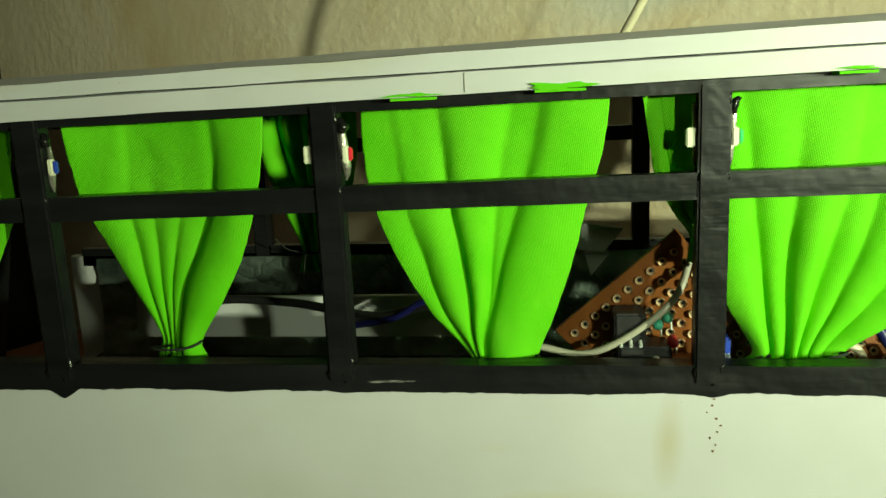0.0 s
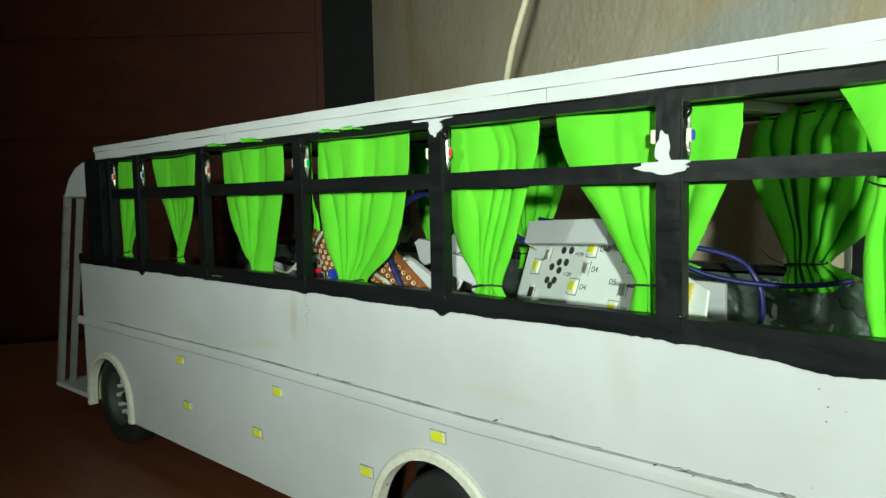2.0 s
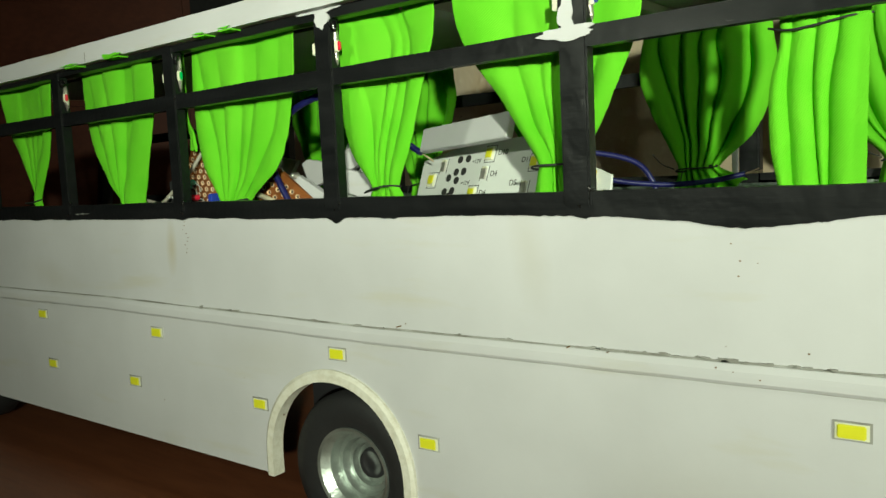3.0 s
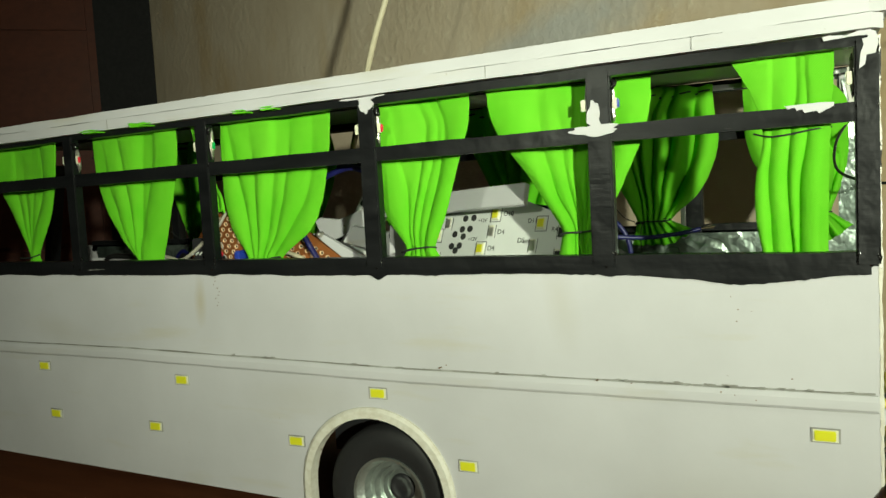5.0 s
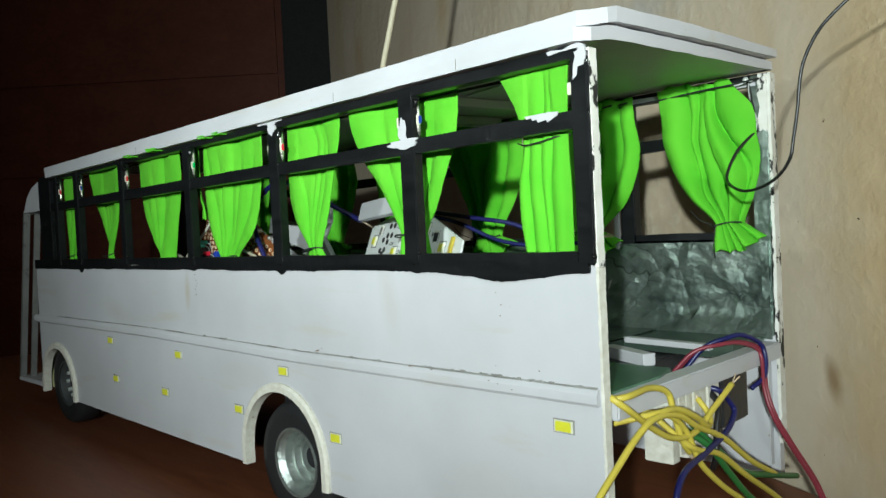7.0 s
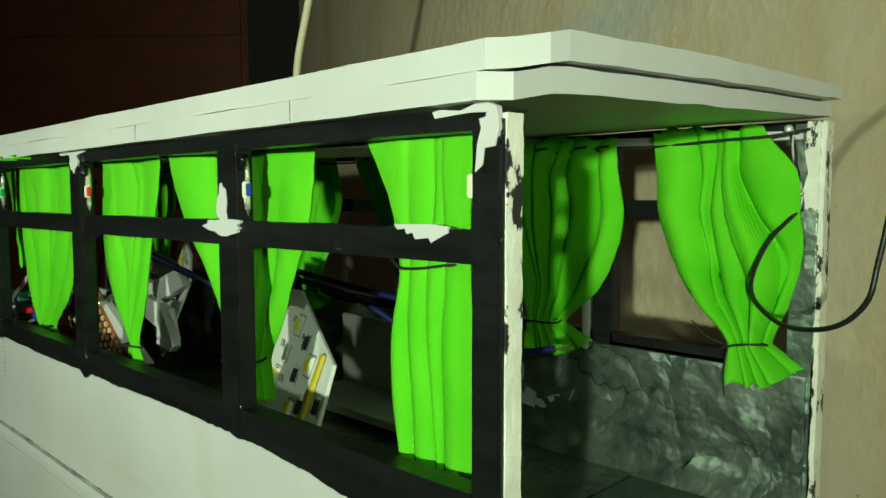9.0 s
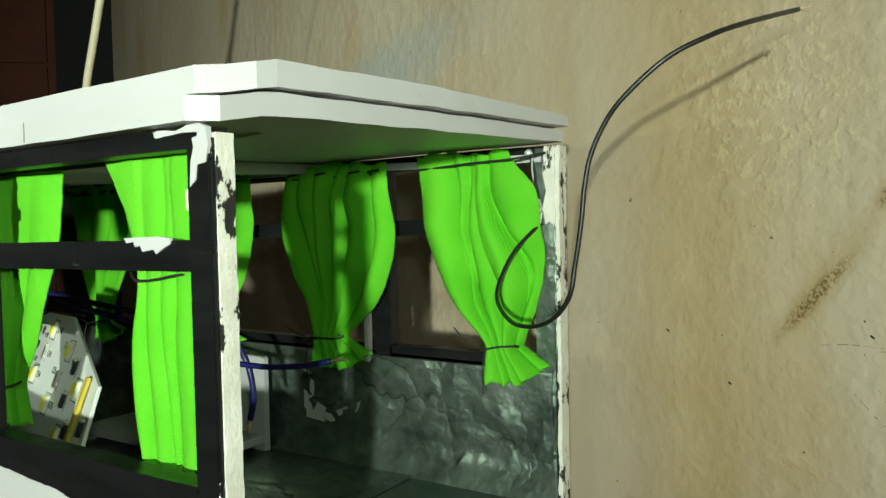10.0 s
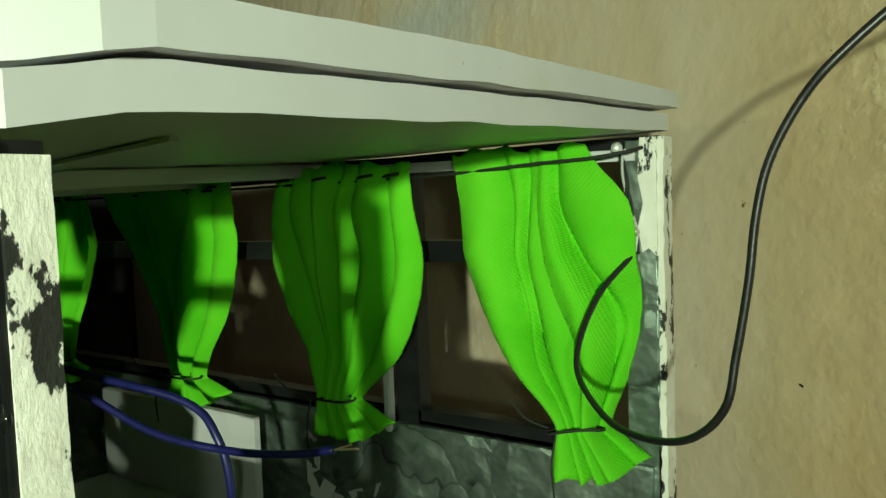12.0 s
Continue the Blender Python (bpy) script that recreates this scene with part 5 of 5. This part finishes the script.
BOARD = Matrix(((0.9550, 0.0948, -0.2802, 0.1191), (-0.2955, 0.3520, -0.8877, 0.0350), (0.0145, 0.9310, 0.3642, 0.0884), (0, 0, 0, 1)))
led_board(BOARD, [(-0.0243, -0.0102), (-0.0044, -0.0225), (0.0364, -0.0190), (0.0490, -0.0100), (0.0465, 0.0035), (0.0150, 0.0150), (-0.0057, 0.0146), (-0.0253, 0.0107)],
          [(-0.0190, 0.0045), (0.004, 0.011), (0.0001, 0.0), (0.0177, -0.0045), (0.0217, 0.0077), (0.0350, 0.0010), (0.0320, -0.0090)], [(0.0033, 0.0056, False), (0.0197, 0.001, False), (-0.0150, 0.0085, False), (-0.0180, -0.0031, True), (0.0292, 0.0050, True), (0.0290, -0.0020, True), (0.0370, -0.0070, True), (0.0455, -0.0050, True)],
          [("D10", 0.0069, 0.0105, 0.0022), ("D4", 0.0056, 0.0047, 0.0022), ("D4", 0.0028, -0.0005, 0.0022), ("D5", 0.0138, 0.0019, 0.0022), ("D5", 0.0204, -0.005, 0.0022), ("D11", 0.0165, 0.0080, 0.0020), ("+12V", -0.003, 0.0087, 0.0017), ("+12V", -0.0058, 0.0027, 0.0017), ("R4", 0.0255, 0.0052, 0.002)],
          [(-0.0049, 0.0102), (-0.0083, 0.0101), (-0.0089, 0.0065), (-0.0057, 0.0066), (-0.0117, 0.0049), (-0.008, 0.0041), (-0.0122, 0.0009), (-0.0089, 0.0011), (-0.0103, -0.0005)], "white printed lamp board with small yellow lamps and black pads")
led_board(facing((0.0805, 0.036, 0.111), (0.85, -0.25, -0.46), (0.45, 0.10, 0.88)), [(-0.0005, 0.0), (0.0065, 0.0), (0.0125, -0.005), (0.0125, -0.030), (-0.0005, -0.030)],
          [(0.0030, -0.0038), (0.0040, -0.0100)], [(0.0078, -0.0058, True), (0.0085, -0.0115, True)], [("D8", 0.0052, -0.0032, 0.0018), ("D2", 0.0100, -0.0072, 0.0018)], [(0.0012, -0.0072), (0.0068, -0.0118)])
tape = tagged(finish("yellow_tape", box(-0.0009, 0.0009, -0.0004, 0.0004, -0.016, 0.0, 0.0002), WIRE["yellow"]), "narrow yellow tape on the lamp board", "tape")
tape.matrix_world = BOARD @ pose(0.0418, 0.0045, 0.0007, -90, 0, 0)

# white offcuts piled between the boards
strip([(0.1060, 0.0330, 0.1030), (0.1395, 0.0220, 0.1048)], 0.0064, 0.0022, roll=72)
strip([(-0.085, 0.060, 0.0800), (-0.004, 0.060, 0.0800)], 0.010, 0.0025, "long white foam strip lying in the bus", 85)

for y, outline in ((0.030, [(0.0620, 0.0990), (0.0640, 0.1002), (0.0713, 0.0993), (0.0865, 0.1045), (0.0900, 0.1000), (0.0829, 0.0970), (0.0650, 0.0915)]),
                   (0.024, [(0.0800, 0.0975), (0.0930, 0.0950), (0.0960, 0.0870), (0.0762, 0.0923)]),
                   (0.016, [(0.0705, 0.0957), (0.0741, 0.0955), (0.0980, 0.0828), (0.0870, 0.0836)]),
                   (0.020, [(0.0960, 0.0975), (0.0999, 0.0934), (0.1041, 0.0876), (0.1017, 0.0857), (0.0950, 0.0870)]),
                   (0.055, [(0.0120, 0.0975), (0.0140, 0.1045), (0.0351, 0.1010), (0.0309, 0.0959), (0.0200, 0.0968)]),
                   (0.050, [(0.0262, 0.0968), (0.0318, 0.0967), (0.0277, 0.0916)]),
                   (0.050, [(0.0060, 0.0820), (0.0080, 0.0885), (0.0222, 0.0903), (0.0179, 0.0853)])):
    tagged(finish("foam_offcut", slab(outline, y, y + 0.0022, "y", 0, 0.0002), FOAM), "white foam board offcut lying in the bus", "foam strip", "foam offcuts in the bus")

# boards with copper rings
perf_board(facing((0.0199, 0.016, 0.0901), (0.0191, -0.006, 0.0183), (-0.7, 0.05, 0.7)), 10, 6, "brown perforated circuit board with copper rings")
perf_board(stand(0.0555, 0.0170, 0.1045, 34, 0), 13, 7, "brown perforated circuit board lying tilted")
for x, y, z, w, h, c in ((0.0322, 0.0095, 0.0930, 0.0052, 0.0056, DARK), (0.0345, 0.0090, 0.0878, 0.0085, 0.0050, DARK), (0.0400, 0.0090, 0.0860, 0.006, 0.003, PERF), (0.0472, 0.0100, 0.0898, 0.0020, 0.0034, BLUE)):
    chip = thing("relay", "small dark electronic part on the circuit board", "electronic part", "parts on the boards", (x, y, z))
    part("case", box(-w / 2, w / 2, -0.003, 0.003, -h / 2, h / 2, 0.0004), c, chip)
    for k in range(3):
        part("pin", tube([(-w * 0.3 + w * 0.3 * k, -0.003, -h * 0.3), (-w * 0.3 + w * 0.3 * k, -0.0042, -h * 0.42)], 0.0003, 6, 2), CHROME, chip)
for i, (x, y, z, c) in enumerate(((0.0366, 0.0070, 0.0938, TEAL), (0.0382, 0.0070, 0.0950, TEAL), (0.0392, 0.0075, 0.0905, RED), (0.066, 0.0145, 0.0985, SOLDER), (0.0735, 0.0150, 0.0955, SOLDER), (0.0640, 0.0145, 0.0965, SOLDER), (0.0362, 0.0065, 0.0882, SOLDER))):
    comp = thing("component", "small shiny round electronic part", "electronic part", "parts on the boards", (x, y, z))
    part("cap", lathe([(0.0, -0.0009), (0.0006, -0.0007), (0.0009, 0.0), (0.0009, 0.0018)], 14), c, comp, "", True)
    part("lead", tube([(0, 0.0015, 0), (0.0008, 0.003, -0.001), (0.001, 0.0032, -0.003)], 0.0002, 6, 3), CHROME, comp)

INSIDE = "loose wires in the bus"
cable("blue_wire", [(0.0768, 0.0120, 0.0848), (0.0720, 0.0120, 0.0922), (0.0693, 0.0120, 0.0976), (0.0700, 0.0110, 0.1045), (0.0745, 0.0103, 0.1094), (0.0800, 0.0103, 0.1127), (0.0865, 0.0103, 0.1149), (0.0902, 0.0108, 0.1151), (0.0951, 0.0125, 0.1132), (0.1000, 0.0200, 0.1080), (0.1040, 0.034, 0.100)], 0.0009, "blue", "dark blue wire bent into an arch", group=INSIDE)
cable("blue_wire", [(0.100, 0.046, 0.104), (0.127, 0.055, 0.099), (0.145, 0.061, 0.091), (0.160, 0.066, 0.0885), (0.172, 0.069, 0.089), (0.180, 0.071, 0.0905)], 0.00072, "blue", "dark blue wire lying across the bus", group=INSIDE)
cable("blue_wire", [(0.098, 0.048, 0.106), (0.130, 0.059, 0.100), (0.150, 0.065, 0.096), (0.157, 0.066, 0.090), (0.1585, 0.067, 0.081), (0.156, 0.068, 0.0745)], 0.00076, "blue", "dark blue wire lying across the bus", group=INSIDE)
cable("cream_wire", [(0.002, 0.010, 0.0915), (0.012, 0.009, 0.0906), (0.0185, 0.008, 0.0895), (0.0240, 0.007, 0.0888), (0.0294, 0.006, 0.0908), (0.0358, 0.0062, 0.0951), (0.0398, 0.0075, 0.0990), (0.0420, 0.010, 0.1040)], 0.0006, "grey", "pale grey wire curving past the circuit board", group=INSIDE)
cable("cream_wire", [(0.056, 0.014, 0.0915), (0.064, 0.0125, 0.0900), (0.0695, 0.0120, 0.0878), (0.0710, 0.0125, 0.0835)], 0.0007, "cream", "cream wire on the circuit board", group=INSIDE)
cable("black_wire", [(-0.066, 0.056, 0.078), (-0.060, 0.052, 0.086), (-0.040, 0.050, 0.086), (-0.020, 0.046, 0.084), (-0.004, 0.040, 0.088), (0.004, 0.038, 0.081)], 0.0010, "black", "black wire bent along the bus floor", group=INSIDE)
cable("blue_wire", [(-0.030, 0.050, 0.080), (-0.016, 0.044, 0.084), (-0.006, 0.040, 0.089), (0.006, 0.036, 0.083)], 0.0008, "blue", "dark blue wire lying along the bus", group=INSIDE)

cable("blue_wire", [(0.2130, 0.0610, 0.0515), (0.2175, 0.0645, 0.0580), (0.2225, 0.0690, 0.0606), (0.2252, 0.0745, 0.0608), (0.2276, 0.0815, 0.0566), (0.2290, 0.0790, 0.0490), (0.2270, 0.0740, 0.0455)], 0.0007, "blue", "dark blue wire bent over the rear floor", group=REARWIRES, ends=False)

# the white seat against the far lining
seat = thing("foam_bench", "white foam board bench shell on the grey floor", "bench", at=(0.11, 0.08, 0.0578))
part("seat_back", box(-0.030, 0.0275, 0.0105, 0.0125, 0.0, 0.0270, 0.0002), FOAM, seat)
part("seat_base", box(-0.030, 0.0275, -0.0100, 0.0105, 0.0025, 0.0048, 0.0002), FOAM, seat)
part("seat_foot", box(-0.030, -0.0275, -0.0100, 0.0105, 0.0, 0.0025, 0.0002), FOAM, seat)
tagged(finish("white_patch", slab([(0.1475, 0.083), (0.1515, 0.083), (0.1512, 0.073), (0.158, 0.0705), (0.168, 0.0745), (0.166, 0.0700), (0.156, 0.0672), (0.1475, 0.0680)], WIDE - 0.0049, WIDE - 0.0043), FOAM), "white torn patch of foam on the grey lining", "foam patch")

# wires twisted together where they leave the rear post
sol = thing("solder_joint", "twisted soldered wires at the rear post", "solder joint", at=(0.2200, 0.0955, 0.1236))
run = ((0.2200, 0.1372), (0.2207, 0.1335), (0.2213, 0.1290), (0.2221, 0.1250), (0.2225, 0.1212))
for k in range(4):
    part("twist", tube([(x - 0.2200 + 0.0004 * math.sin(2.1 * i + 1.6 * k), 0.0003 + 0.0004 * math.cos(2.1 * i + 1.6 * k), z - 0.1236) for i, (x, z) in enumerate(run)], 0.00022, 6, 8), (THREAD, CHROME, THREAD, THREAD)[k], sol)
for k in range(3):
    part("solder_lump", lathe([(0.0, -0.0008), (0.0005, -0.0005), (0.0007, 0.0), (0.0005, 0.0005), (0.0, 0.0008)], 10), SOLDER, sol, "", True).location = (0.0019 + 0.0007 * math.sin(k * 2.0), -0.0003, 0.0030 - 0.0019 * k)
part("bead", lathe([(0.0, -0.0010), (0.0007, -0.0007), (0.0010, 0.0), (0.0007, 0.0007), (0.0, 0.0010)], 12), CHROME, sol, "", True).location = (-0.0006, 0.0004, 0.0141)

# scrape and scratches on the plaster
def on_wall(x, z, lift):
    p = CORNER + ALONG * ((x - CORNER.x) / ALONG.x)
    return Vector((p.x, p.y, z)) + Vector((-0.41, -1, 0)).normalized() * lift


rnd = random.Random(5)
lines = thing("wall_scratch", "fine dark hairline scratches on the plaster wall", "scratch")
for pts in (((0.2765, 0.0936), (0.283, 0.0945), (0.290, 0.0945)), ((0.2885, 0.0938), (0.296, 0.0946), (0.3035, 0.0962)), ((0.3056, 0.1123), (0.3080, 0.1055), (0.3095, 0.099), (0.3115, 0.096)), ((0.3015, 0.0982), (0.3065, 0.0972)), ((0.2834, 0.0841), (0.2885, 0.0790), (0.2931, 0.0749), (0.2954, 0.0695)), ((0.2883, 0.0856), (0.2905, 0.0815), (0.2919, 0.0781))):
    q = spline([on_wall(x, z, 0.00004) for x, z in pts], 9)
    k = 0
    while k + 2 < len(q):
        n = rnd.choice((2, 3, 4))
        part("scratch_line", tube(q[k:k + n], rnd.uniform(0.00003, 0.00007), 5, 2), DIRT, lines)
        k += n + rnd.choice((0, 1))
for x, z in ((0.2906, 0.1335), (0.2552, 0.0815), (0.2377, 0.0926), (0.2871, 0.0969)):
    part("speck", tube([on_wall(x - 0.0004, z, 0.0001), on_wall(x + 0.0003, z - 0.0004, 0.0002)], 0.00022, 6, 2), DARK, lines)
